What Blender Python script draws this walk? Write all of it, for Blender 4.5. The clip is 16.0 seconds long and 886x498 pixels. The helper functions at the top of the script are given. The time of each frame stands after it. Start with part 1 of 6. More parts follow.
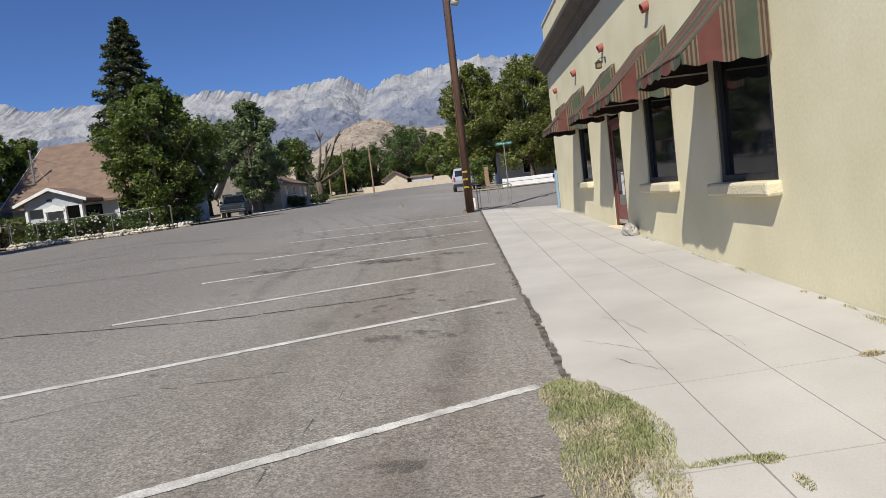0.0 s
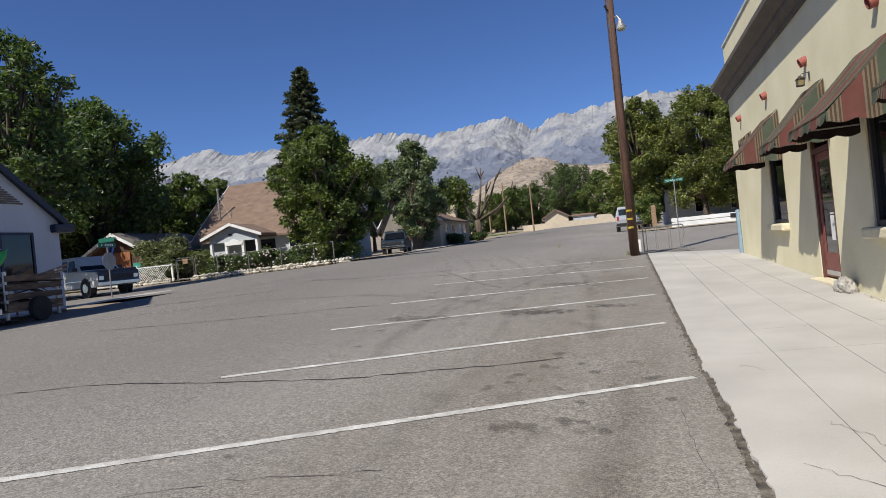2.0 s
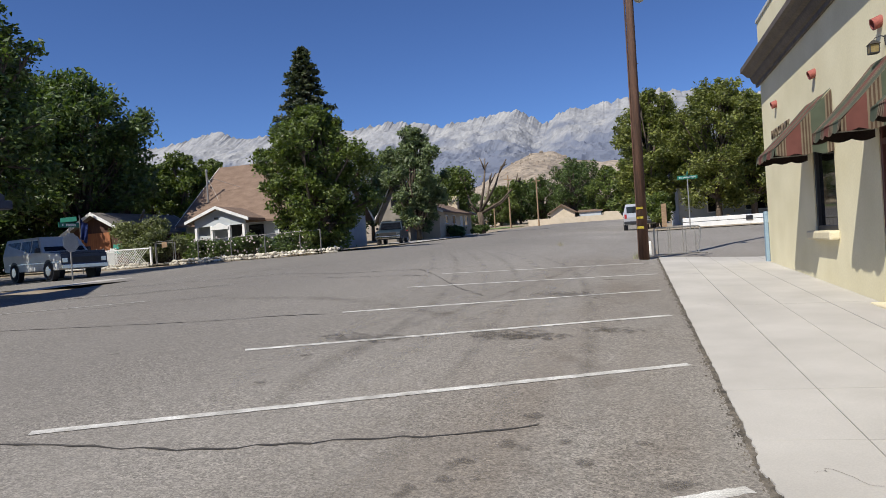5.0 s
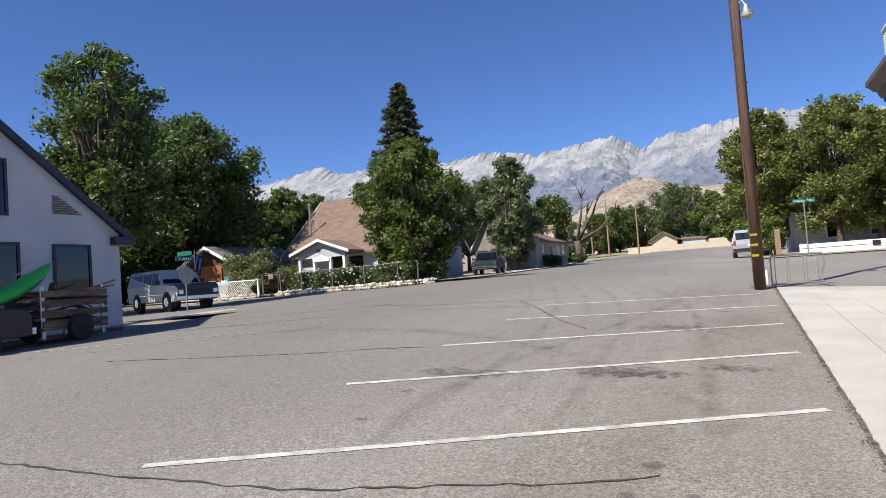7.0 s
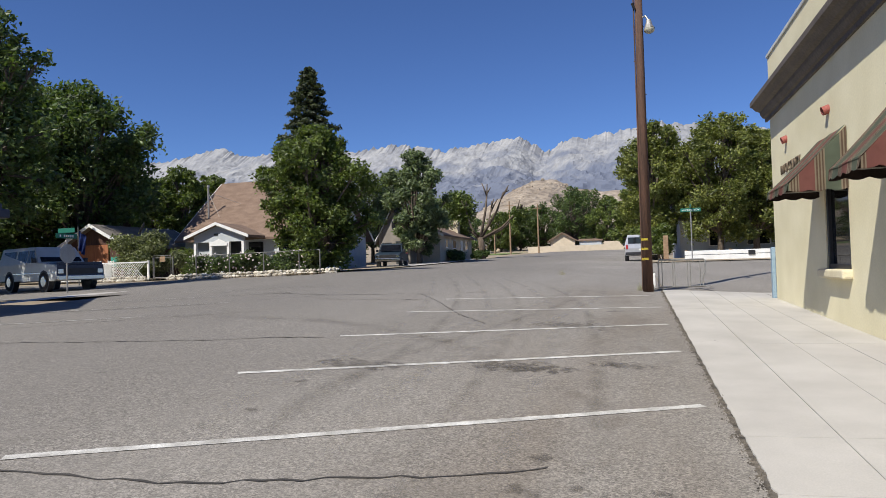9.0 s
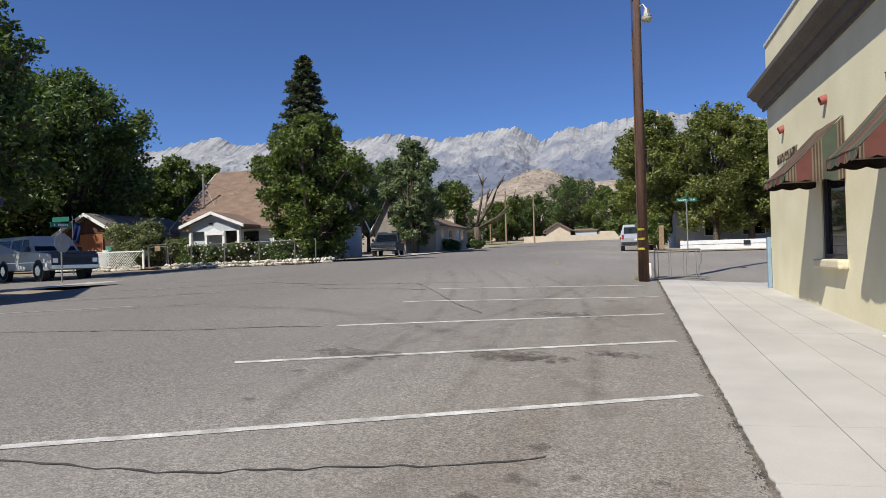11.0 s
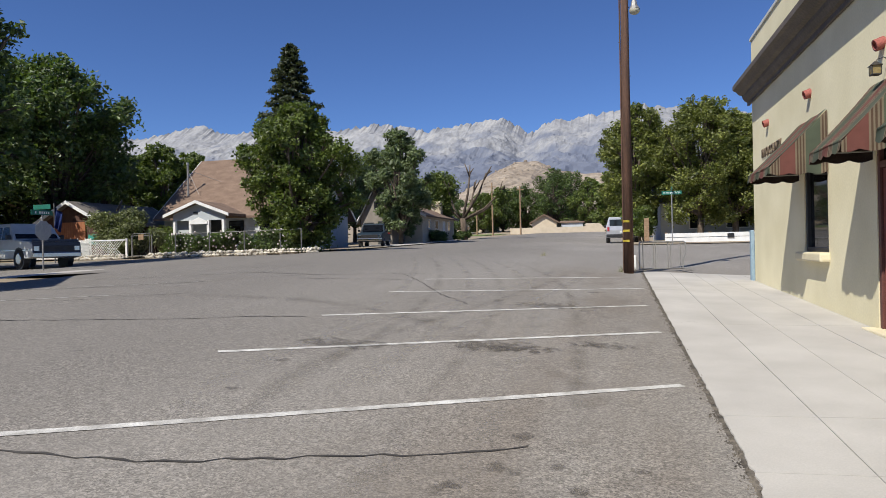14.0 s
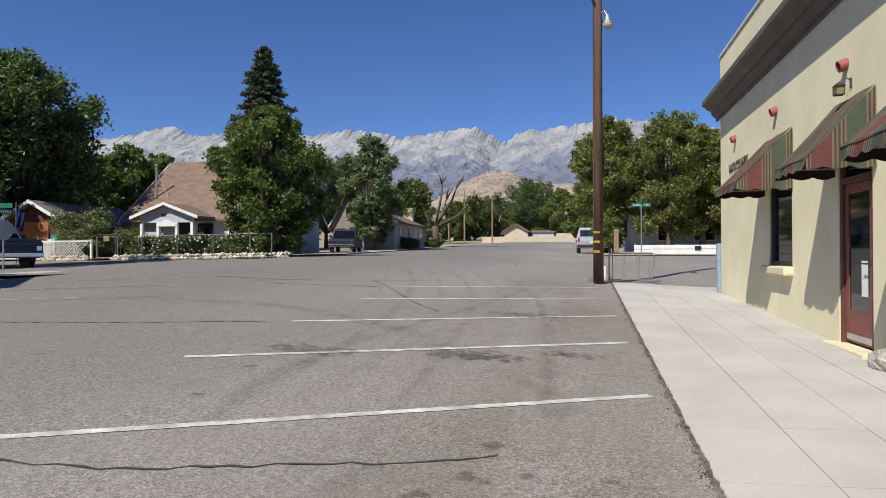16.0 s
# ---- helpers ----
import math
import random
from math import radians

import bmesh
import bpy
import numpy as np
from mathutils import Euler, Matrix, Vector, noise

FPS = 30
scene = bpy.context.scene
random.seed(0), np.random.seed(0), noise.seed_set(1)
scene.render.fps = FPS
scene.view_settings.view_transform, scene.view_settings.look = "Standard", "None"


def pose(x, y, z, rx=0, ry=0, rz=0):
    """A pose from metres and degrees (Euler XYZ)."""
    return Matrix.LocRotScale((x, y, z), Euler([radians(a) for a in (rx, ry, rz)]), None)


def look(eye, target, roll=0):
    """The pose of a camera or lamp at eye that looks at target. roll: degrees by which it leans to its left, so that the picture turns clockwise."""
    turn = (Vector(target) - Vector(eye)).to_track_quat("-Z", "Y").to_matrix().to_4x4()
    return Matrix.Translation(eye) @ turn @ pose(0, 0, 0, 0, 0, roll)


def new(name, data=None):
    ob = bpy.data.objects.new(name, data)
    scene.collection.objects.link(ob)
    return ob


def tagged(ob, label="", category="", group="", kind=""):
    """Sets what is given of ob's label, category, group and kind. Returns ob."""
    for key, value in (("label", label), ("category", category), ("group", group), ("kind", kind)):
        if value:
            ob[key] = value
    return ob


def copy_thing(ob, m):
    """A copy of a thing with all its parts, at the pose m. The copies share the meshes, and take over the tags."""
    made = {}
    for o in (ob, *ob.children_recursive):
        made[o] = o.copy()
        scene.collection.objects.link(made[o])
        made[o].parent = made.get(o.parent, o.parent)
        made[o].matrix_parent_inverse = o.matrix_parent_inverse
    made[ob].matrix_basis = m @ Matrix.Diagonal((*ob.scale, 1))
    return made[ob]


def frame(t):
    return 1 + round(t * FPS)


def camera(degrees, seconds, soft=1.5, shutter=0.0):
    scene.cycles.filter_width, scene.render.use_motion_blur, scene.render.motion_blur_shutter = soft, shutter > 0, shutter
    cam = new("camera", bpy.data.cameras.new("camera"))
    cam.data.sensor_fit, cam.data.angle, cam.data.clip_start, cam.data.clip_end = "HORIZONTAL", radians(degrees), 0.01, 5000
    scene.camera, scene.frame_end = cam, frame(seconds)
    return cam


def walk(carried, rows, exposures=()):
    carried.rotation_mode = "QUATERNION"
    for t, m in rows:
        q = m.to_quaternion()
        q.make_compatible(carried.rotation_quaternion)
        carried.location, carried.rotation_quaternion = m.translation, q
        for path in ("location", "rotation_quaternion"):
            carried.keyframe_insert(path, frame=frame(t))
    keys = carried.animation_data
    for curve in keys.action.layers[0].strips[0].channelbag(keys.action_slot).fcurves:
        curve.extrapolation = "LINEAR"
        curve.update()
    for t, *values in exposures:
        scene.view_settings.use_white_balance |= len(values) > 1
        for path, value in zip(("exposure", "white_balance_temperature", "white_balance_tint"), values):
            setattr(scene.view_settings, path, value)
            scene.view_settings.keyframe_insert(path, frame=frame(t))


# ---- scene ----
cam = camera(67.4, 16.0, 0.6)
PATH = [
    (0, 0.168, 0.905, 1.634, 85.41, 6.82, 1.60),
    (0.5, 0.289, 1.358, 1.633, 87.23, 4.94, 5.74),
    (1, 0.309, 1.698, 1.647, 85.96, 6.93, 8.58),
    (1.5, 0.228, 2.043, 1.694, 87.58, 5.35, 9.23),
    (2, 0.195, 2.350, 1.683, 90.20, 5.84, 15.46),
    (2.5, 0.232, 2.717, 1.681, 88.43, 6.64, 16.47),
    (3, 0.185, 3.080, 1.692, 89.47, 6.51, 13.72),
    (3.5, 0.185, 3.456, 1.693, 88.79, 5.55, 12.38),
    (3.7, 0.218, 3.669, 1.698, 88.32, 3.92, 14.96),
    (6, 0.067, 5.123, 1.780, 90.24, 3.56, 16.89),
    (6.5, 0.048, 5.092, 1.758, 89.56, 3.87, 21.78),
    (7, 0.008, 4.983, 1.791, 92.59, 4.12, 24.17),
    (7.5, 0.014, 5.054, 1.793, 92.65, 2.51, 22.10),
    (8, 0.007, 5.048, 1.790, 92.98, 1.78, 20.31),
    (8.5, 0.002, 5.038, 1.781, 91.66, 0.86, 17.18),
    (9, 0.005, 5.038, 1.778, 91.52, 1.71, 15.84),
    (11.5, -0.024, 5.053, 1.776, 90.21, 1.72, 15.37),
    (12, -0.023, 5.052, 1.762, 89.73, 1.99, 15.31),
    (12.5, -0.029, 5.031, 1.768, 89.19, 2.00, 15.10),
    (13, -0.013, 5.056, 1.761, 89.10, 1.98, 14.73),
    (13.5, -0.008, 5.088, 1.760, 89.21, 1.50, 14.46),
    (14, -0.013, 5.069, 1.765, 89.82, 1.24, 14.29),
    (14.5, -0.021, 5.092, 1.757, 89.66, 0.89, 13.08),
    (15, -0.024, 5.067, 1.761, 89.65, 0.83, 13.18),
    (15.5, -0.016, 5.071, 1.763, 89.74, 0.08, 12.63),
    (16, -0.026, 5.065, 1.769, 90.43, 0.18, 11.83),
]
walk(cam, [(t, pose(x, y, z, rx, ry, rz)) for t, x, y, z, rx, ry, rz in PATH], [(0, 0.24, 6600, 8), (6, 0.35, 6600, 8), (7.0, 0.66, 6600, 8), (9, 0.35, 6600, 8), (16, 0.32, 6600, 8)])

# ---- light ----
SUN_WAY = Vector((0.40, 0.71, -0.93)).normalized()
world = bpy.data.worlds.new("world")
scene.world = world
world.use_nodes = True
wn = world.node_tree.nodes
sky = wn.new("ShaderNodeTexSky")
sky.sky_type, sky.sun_disc = "NISHITA", False
sky.sun_elevation = math.asin(-SUN_WAY.z)
sky.sun_rotation = math.atan2(-SUN_WAY.x, -SUN_WAY.y)
sky.altitude, sky.air_density, sky.dust_density, sky.ozone_density = 2500, 1.0, 0.0, 10.0
deep = wn.new("ShaderNodeHueSaturation")
deep.inputs["Saturation"].default_value = 1.03
deep.inputs["Hue"].default_value = 0.508
world.node_tree.links.new(sky.outputs[0], deep.inputs["Color"])
world.node_tree.links.new(deep.outputs[0], wn["Background"].inputs[0])
wn["Background"].inputs[1].default_value = 0.094
sun = new("sun", bpy.data.lights.new("sun", "SUN"))
sun.data.energy, sun.data.angle, sun.data.color = 4.6, radians(0.53), (1.0, 0.955, 0.885)
sun.matrix_world = look((0, 0, 60), Vector((0, 0, 60)) + SUN_WAY)


# ---- materials ----
def mat(name, c1, c2, scale=4.0, rough=0.8, bump=0.2, fine=60.0, metal=0.0, fine_mix=0.25, bump_dist=0.01, stretch=(1, 1, 1), vary=0.0, island=False, c3=None):
    """Two noises (large stains, fine grain) between two colours, with fine relief."""
    m = bpy.data.materials.new(name)
    m.use_nodes = True
    n, ln = m.node_tree.nodes, m.node_tree.links
    b = n["Principled BSDF"]
    b.inputs["Roughness"].default_value, b.inputs["Metallic"].default_value = rough, metal
    co = n.new("ShaderNodeTexCoord")
    mp = n.new("ShaderNodeMapping")
    mp.inputs["Scale"].default_value = stretch
    ln.new(co.outputs["Object"], mp.inputs[0])
    big, small = n.new("ShaderNodeTexNoise"), n.new("ShaderNodeTexNoise")
    big.inputs["Scale"].default_value, small.inputs["Scale"].default_value = scale, fine
    big.inputs["Detail"].default_value, small.inputs["Detail"].default_value = 5, 3
    for q in (big, small):
        ln.new(mp.outputs[0], q.inputs["Vector"])
    ramp = n.new("ShaderNodeValToRGB")
    ramp.color_ramp.elements[0].position, ramp.color_ramp.elements[1].position = 0.32, 0.68
    ramp.color_ramp.elements[0].color, ramp.color_ramp.elements[1].color = (*c1, 1), (*c2, 1)
    if c3:
        e = ramp.color_ramp.elements.new(0.5)
        e.color = (*c3, 1)
    ln.new(big.outputs[0], ramp.inputs[0])
    hsv = n.new("ShaderNodeHueSaturation")
    ln.new(ramp.outputs[0], hsv.inputs["Color"])
    val = n.new("ShaderNodeMapRange")
    val.inputs["From Min"].default_value, val.inputs["From Max"].default_value = 0.25, 0.75
    val.inputs["To Min"].default_value, val.inputs["To Max"].default_value = 1 - fine_mix, 1 + fine_mix
    ln.new(small.outputs[0], val.inputs["Value"])
    out = val.outputs[0]
    if vary:
        src = n.new("ShaderNodeNewGeometry").outputs["Random Per Island"] if island else n.new("ShaderNodeObjectInfo").outputs["Random"]
        rg = n.new("ShaderNodeMapRange")
        rg.inputs["To Min"].default_value, rg.inputs["To Max"].default_value = 1 - vary, 1 + vary
        ln.new(src, rg.inputs["Value"])
        mul = n.new("ShaderNodeMath")
        mul.operation = "MULTIPLY"
        ln.new(out, mul.inputs[0]), ln.new(rg.outputs[0], mul.inputs[1])
        out = mul.outputs[0]
    ln.new(out, hsv.inputs["Value"])
    ln.new(hsv.outputs[0], b.inputs["Base Color"])
    if bump:
        bp = n.new("ShaderNodeBump")
        bp.inputs["Strength"].default_value, bp.inputs["Distance"].default_value = bump, bump_dist
        ln.new(small.outputs[0], bp.inputs["Height"])
        ln.new(bp.outputs[0], b.inputs["Normal"])
    return m


def leaf_mat(name, c1, c2):
    m = mat(name, c1, c2, 1.6, 0.5, 0.0, 5.0, 0, 0.3, vary=0.75, island=True)
    n, ln = m.node_tree.nodes, m.node_tree.links
    t = n.new("ShaderNodeBsdfTranslucent")
    t.inputs[0].default_value = (c2[0] * 1.3, c2[1] * 1.5, c2[2] * 0.7, 1)
    mx = n.new("ShaderNodeMixShader")
    mx.inputs[0].default_value = 0.27
    ln.new(n["Principled BSDF"].outputs[0], mx.inputs[1]), ln.new(t.outputs[0], mx.inputs[2])
    ln.new(mx.outputs[0], n["Material Output"].inputs[0])
    return m


def glass_mat(name, col, rough=0.04):
    """Dark window pane over an unlit room: a glossy dark sheet."""
    m = bpy.data.materials.new(name)
    m.use_nodes = True
    b = m.node_tree.nodes["Principled BSDF"]
    b.inputs["Base Color"].default_value = (*col, 1)
    b.inputs["Roughness"].default_value = rough
    b.inputs["IOR"].default_value = 1.5
    return m


def asphalt_mat():
    """Worn asphalt: pale and dark chips of aggregate in grey binder, broad patches, and brown grime where cars stand and turn along the kerb."""
    m = bpy.data.materials.new("asphalt")
    m.use_nodes = True
    n, ln = m.node_tree.nodes, m.node_tree.links
    b = n["Principled BSDF"]
    b.inputs["Roughness"].default_value = 0.9
    co = n.new("ShaderNodeTexCoord")

    def tex(kind, scale, stretch=(1, 1, 1), detail=4):
        mp = n.new("ShaderNodeMapping")
        mp.inputs["Scale"].default_value = stretch
        ln.new(co.outputs["Object"], mp.inputs[0])
        q = n.new(kind)
        q.inputs["Scale"].default_value = scale
        if kind == "ShaderNodeTexNoise":
            q.inputs["Detail"].default_value = detail
        ln.new(mp.outputs[0], q.inputs["Vector"])
        return q

    def span(src, a, c, lo, hi):
        r = n.new("ShaderNodeMapRange")
        r.inputs["From Min"].default_value, r.inputs["From Max"].default_value = a, c
        r.inputs["To Min"].default_value, r.inputs["To Max"].default_value = lo, hi
        ln.new(src, r.inputs["Value"])
        return r.outputs[0]

    def times(p, q, how="MULTIPLY"):
        k = n.new("ShaderNodeMath")
        k.operation = how
        ln.new(p, k.inputs[0]), ln.new(q, k.inputs[1])
        return k.outputs[0]

    def blend(f, p, q):
        k = n.new("ShaderNodeMix")
        k.data_type = "RGBA"
        ln.new(f, k.inputs[0])
        for sock, v in ((k.inputs[6], p), (k.inputs[7], q)):
            if isinstance(v, tuple):
                sock.default_value = (*v, 1)
            else:
                ln.new(v, sock)
        return k.outputs[2]

    patch = tex("ShaderNodeTexNoise", 0.22, (1, 0.6, 1), 6)
    col = blend(span(patch.outputs[0], 0.35, 0.65, 0, 1), (0.205, 0.188, 0.168), (0.258, 0.238, 0.214))
    lanes = tex("ShaderNodeTexNoise", 0.9, (1, 0.10, 1), 5)
    col = blend(span(lanes.outputs[0], 0.52, 0.72, 0, 0.35), col, (0.165, 0.148, 0.128))
    sep = n.new("ShaderNodeSeparateXYZ")
    ln.new(co.outputs["Object"], sep.inputs[0])
    # darkens to the left: lens falloff put into the asphalt colour
    col = blend(span(sep.outputs[0], -2.0, -7.0, 0, 0.6), col, (0.152, 0.139, 0.124))
    bay = times(span(sep.outputs[0], -2.6, -0.5, 0, 1), span(sep.outputs[0], 0.1, 1.0, 1, 0.35))
    bay = times(bay, span(sep.outputs[1], 22.0, 27.0, 1, 0))
    grime = tex("ShaderNodeTexNoise", 0.75, (1.5, 0.38, 1), 7)
    col = blend(times(bay, span(grime.outputs[0], 0.38, 0.66, 0.0, 0.6)), col, (0.158, 0.130, 0.103))
    soil = tex("ShaderNodeTexNoise", 2.6, (1, 0.7, 1), 8)
    col = blend(times(bay, span(soil.outputs[0], 0.58, 0.72, 0.0, 0.38)), col, (0.105, 0.085, 0.068))
    chips = tex("ShaderNodeTexVoronoi", 95)
    tone = n.new("ShaderNodeSeparateColor")
    ln.new(chips.outputs["Color"], tone.inputs[0])
    lumps = tex("ShaderNodeTexVoronoi", 38)
    tone2 = n.new("ShaderNodeSeparateColor")
    ln.new(lumps.outputs["Color"], tone2.inputs[0])
    pits = tex("ShaderNodeTexNoise", 34, (1, 1, 1), 5)
    rough_field = span(tex("ShaderNodeTexNoise", 1.3, (1, 1, 1), 3).outputs[0], 0.35, 0.65, 0.6, 1.0)
    v = n.new("ShaderNodeMix")
    ln.new(rough_field, v.inputs[0])
    v.inputs[2].default_value = 1.0
    ln.new(times(times(span(tone.outputs[0], 0, 1, 0.55, 1.45), span(tone2.outputs[0], 0, 1, 0.82, 1.18)), span(pits.outputs[0], 0.30, 0.60, 0.80, 1.12)), v.inputs[3])
    hsv = n.new("ShaderNodeHueSaturation")
    ln.new(col, hsv.inputs["Color"]), ln.new(v.outputs[0], hsv.inputs["Value"])
    ln.new(hsv.outputs[0], b.inputs["Base Color"])
    bp = n.new("ShaderNodeBump")
    bp.inputs["Strength"].default_value, bp.inputs["Distance"].default_value = 0.55, 0.006
    ln.new(times(pits.outputs[0], tone.outputs[0], "ADD"), bp.inputs["Height"])
    ln.new(bp.outputs[0], b.inputs["Normal"])
    return m


ASPHALT = asphalt_mat()
CONCRETE = mat("concrete", (0.385, 0.364, 0.333), (0.470, 0.447, 0.412), 1.1, 0.88, 0.25, 90, 0, 0.07, 0.004)
KERB = mat("broken_kerb", (0.035, 0.03, 0.025), (0.17, 0.148, 0.12), 9, 0.95, 0.6, 40, 0, 0.4)
DIRT = mat("dirt", (0.24, 0.19, 0.13), (0.34, 0.28, 0.20), 0.5, 0.95, 0.5, 20, 0, 0.3)
PAINT = mat("road_paint", (0.34, 0.325, 0.30), (0.64, 0.63, 0.60), 5, 0.8, 0.4, 90, 0, 0.35)
CRACK = mat("crack_tar", (0.032, 0.029, 0.026), (0.075, 0.068, 0.061), 3, 0.8, 0.2)
STUCCO = mat("cream_stucco", (0.66, 0.60, 0.40), (0.735, 0.675, 0.47), 1.1, 0.9, 0.30, 30, 0, 0.05, 0.008)
SILLM = mat("sill_stucco", (0.60, 0.53, 0.36), (0.67, 0.60, 0.42), 3, 0.9, 0.6, 30, 0, 0.06, 0.02)
CORNICE = mat("cornice_brown", (0.085, 0.07, 0.055), (0.12, 0.10, 0.08), 2, 0.7, 0.2, 20)
COPING = mat("coping", (0.5, 0.5, 0.46), (0.6, 0.6, 0.55), 4, 0.6, 0.1)
BLACKTRIM = mat("dark_frame", (0.012, 0.012, 0.014), (0.025, 0.025, 0.028), 5, 0.5, 0.1)
DOORRED = mat("door_red_brown", (0.16, 0.045, 0.035), (0.21, 0.065, 0.05), 5, 0.5, 0.1, 50)
DOORDARK = mat("door_jamb", (0.09, 0.03, 0.025), (0.12, 0.045, 0.035), 5, 0.6, 0.1, 50)
GLASS = glass_mat("dark_glass", (0.012, 0.014, 0.016))
TERRA = mat("terracotta", (0.27, 0.075, 0.06), (0.34, 0.10, 0.08), 9, 0.8, 0.2, 50)
IRON = mat("black_iron", (0.02, 0.02, 0.02), (0.05, 0.045, 0.04), 12, 0.5, 0.2)
AMBER = mat("amber_glass", (0.16, 0.12, 0.05), (0.26, 0.20, 0.09), 9, 0.25, 0.0)
POLEWOOD = mat("pole_wood", (0.055, 0.030, 0.019), (0.12, 0.062, 0.040), 3, 0.85, 0.5, 30, 0, 0.35, 0.01, (4, 4, 0.25))
YELLOW = mat("yellow_band", (0.62, 0.50, 0.06), (0.72, 0.58, 0.08), 6, 0.5, 0.0)
STEEL = mat("galvanised", (0.30, 0.29, 0.27), (0.42, 0.40, 0.37), 8, 0.45, 0.1, 60, 0.6)
WHITE = mat("white_paint", (0.66, 0.66, 0.64), (0.78, 0.78, 0.76), 2, 0.7, 0.15, 30, 0, 0.08)
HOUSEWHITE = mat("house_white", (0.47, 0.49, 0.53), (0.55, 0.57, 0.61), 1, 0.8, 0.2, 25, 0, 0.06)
TRIMBLUE = mat("dark_blue_trim", (0.015, 0.02, 0.04), (0.03, 0.035, 0.06), 5, 0.5, 0.1)
ROOFBROWN = mat("brown_shingles", (0.150, 0.100, 0.072), (0.215, 0.148, 0.108), 1.4, 0.95, 0.5, 14, 0, 0.28, 0.02, (1, 1, 3))
ROOFGREY = mat("grey_shingles", (0.13, 0.115, 0.10), (0.20, 0.18, 0.155), 1.4, 0.95, 0.5, 14, 0, 0.25)
ROOFDARK = mat("dark_roof_edge", (0.03, 0.035, 0.04), (0.05, 0.055, 0.06), 2, 0.8, 0.2)
GREYWALL = mat("pale_blue_grey_siding", (0.40, 0.43, 0.45), (0.48, 0.51, 0.53), 1, 0.8, 0.2, 20, 0, 0.08)
BEIGEWALL = mat("beige_stucco", (0.50, 0.42, 0.31), (0.58, 0.49, 0.37), 1, 0.9, 0.3, 20, 0, 0.06)
YELLOWWALL = mat("pale_yellow_wall", (0.62, 0.56, 0.40), (0.68, 0.62, 0.46), 1, 0.9, 0.2, 20, 0, 0.06)
REDWOOD = mat("redwood_boards", (0.24, 0.085, 0.035), (0.36, 0.14, 0.06), 2, 0.8, 0.3, 20, 0, 0.2, 0.01, (6, 6, 0.4))
DARKBOARD = mat("dark_brown_boards", (0.055, 0.026, 0.018), (0.10, 0.048, 0.032), 2, 0.85, 0.3, 20, 0, 0.2, 0.01, (6, 6, 0.4))
OLDWOOD = mat("weathered_wood", (0.20, 0.13, 0.075), (0.34, 0.23, 0.14), 3, 0.85, 0.4, 25, 0, 0.25, 0.01, (1, 1, 4))
STONE = mat("pale_stone", (0.40, 0.36, 0.29), (0.66, 0.62, 0.54), 3, 0.9, 0.5, 20, 0, 0.2, 0.02, vary=0.3)
BARK = mat("bark", (0.07, 0.052, 0.038), (0.15, 0.115, 0.085), 3, 0.95, 0.8, 14, 0, 0.35, 0.03, (2, 2, 0.5))
LEAF = leaf_mat("elm_leaves", (0.026, 0.046, 0.008), (0.156, 0.196, 0.042))
LEAFDARK = leaf_mat("dark_leaves", (0.022, 0.045, 0.013), (0.120, 0.165, 0.043))
LEAFGREY = leaf_mat("grey_green_leaves", (0.050, 0.072, 0.034), (0.185, 0.225, 0.105))
LEAFYEL = leaf_mat("yellow_green_leaves", (0.028, 0.045, 0.008), (0.218, 0.232, 0.056))
NEEDLE = leaf_mat("conifer_needles", (0.020, 0.031, 0.014), (0.078, 0.090, 0.040))
BUSH = leaf_mat("bush_leaves", (0.07, 0.085, 0.035), (0.20, 0.215, 0.095))
GRASSG = mat("green_grass", (0.20, 0.22, 0.085), (0.31, 0.32, 0.15), 6, 0.8, 0, 30, vary=0.22, island=True)
GRASSY = mat("dry_grass", (0.36, 0.31, 0.19), (0.50, 0.44, 0.29), 6, 0.85, 0, 30, vary=0.22, island=True)
FENCEPIPE = mat("dull_galvanised_pipe", (0.13, 0.13, 0.125), (0.21, 0.205, 0.195), 8, 0.6, 0.1, 60, 0.3)
# brownish siding, deepened to carry the shade on the gable wall
SHADEDTAUPE = mat("shaded_taupe_siding", (0.21, 0.185, 0.16), (0.28, 0.25, 0.22), 1, 0.85, 0.2, 20, 0, 0.08)
# weathered wood darkened to hold the house shade over the trailer
SHADEDBOARD = mat("shaded_old_boards", (0.075, 0.055, 0.04), (0.17, 0.125, 0.09), 3, 0.9, 0.4, 25, 0, 0.3, 0.01, (1, 1, 4), vary=0.4)
LAWN = mat("lawn", (0.10, 0.16, 0.03), (0.18, 0.24, 0.06), 1, 0.9, 0.3, 10)
RUBBER = mat("tyre_rubber", (0.015, 0.015, 0.015), (0.03, 0.03, 0.03), 8, 0.85, 0.2)
CARGLASS = glass_mat("car_glass", (0.015, 0.017, 0.02))
CHROME = mat("chrome", (0.5, 0.5, 0.5), (0.6, 0.6, 0.6), 6, 0.2, 0.0, 30, 1.0, 0.03)
CARSILVER = mat("silver_paint", (0.45, 0.46, 0.48), (0.52, 0.53, 0.55), 2, 0.3, 0.0, 30, 0.3, 0.03)
CARWHITE = mat("off_white_paint", (0.46, 0.46, 0.45), (0.54, 0.54, 0.53), 2, 0.35, 0.0, 30, 0, 0.05)
CARSHADE = mat("navy_shade_tint", (0.012, 0.018, 0.04), (0.02, 0.028, 0.06), 2, 0.3, 0.0, 30, 0.2, 0.05)
CARTEAL = mat("dark_teal_paint", (0.010, 0.020, 0.032), (0.016, 0.03, 0.044), 2, 0.55, 0.0, 30, 0.0, 0.05)
CARTEAL.node_tree.nodes["Principled BSDF"].inputs["Specular IOR Level"].default_value = 0.2
REDLAMP = mat("red_lens", (0.30, 0.02, 0.02), (0.38, 0.03, 0.03), 5, 0.3, 0.0)
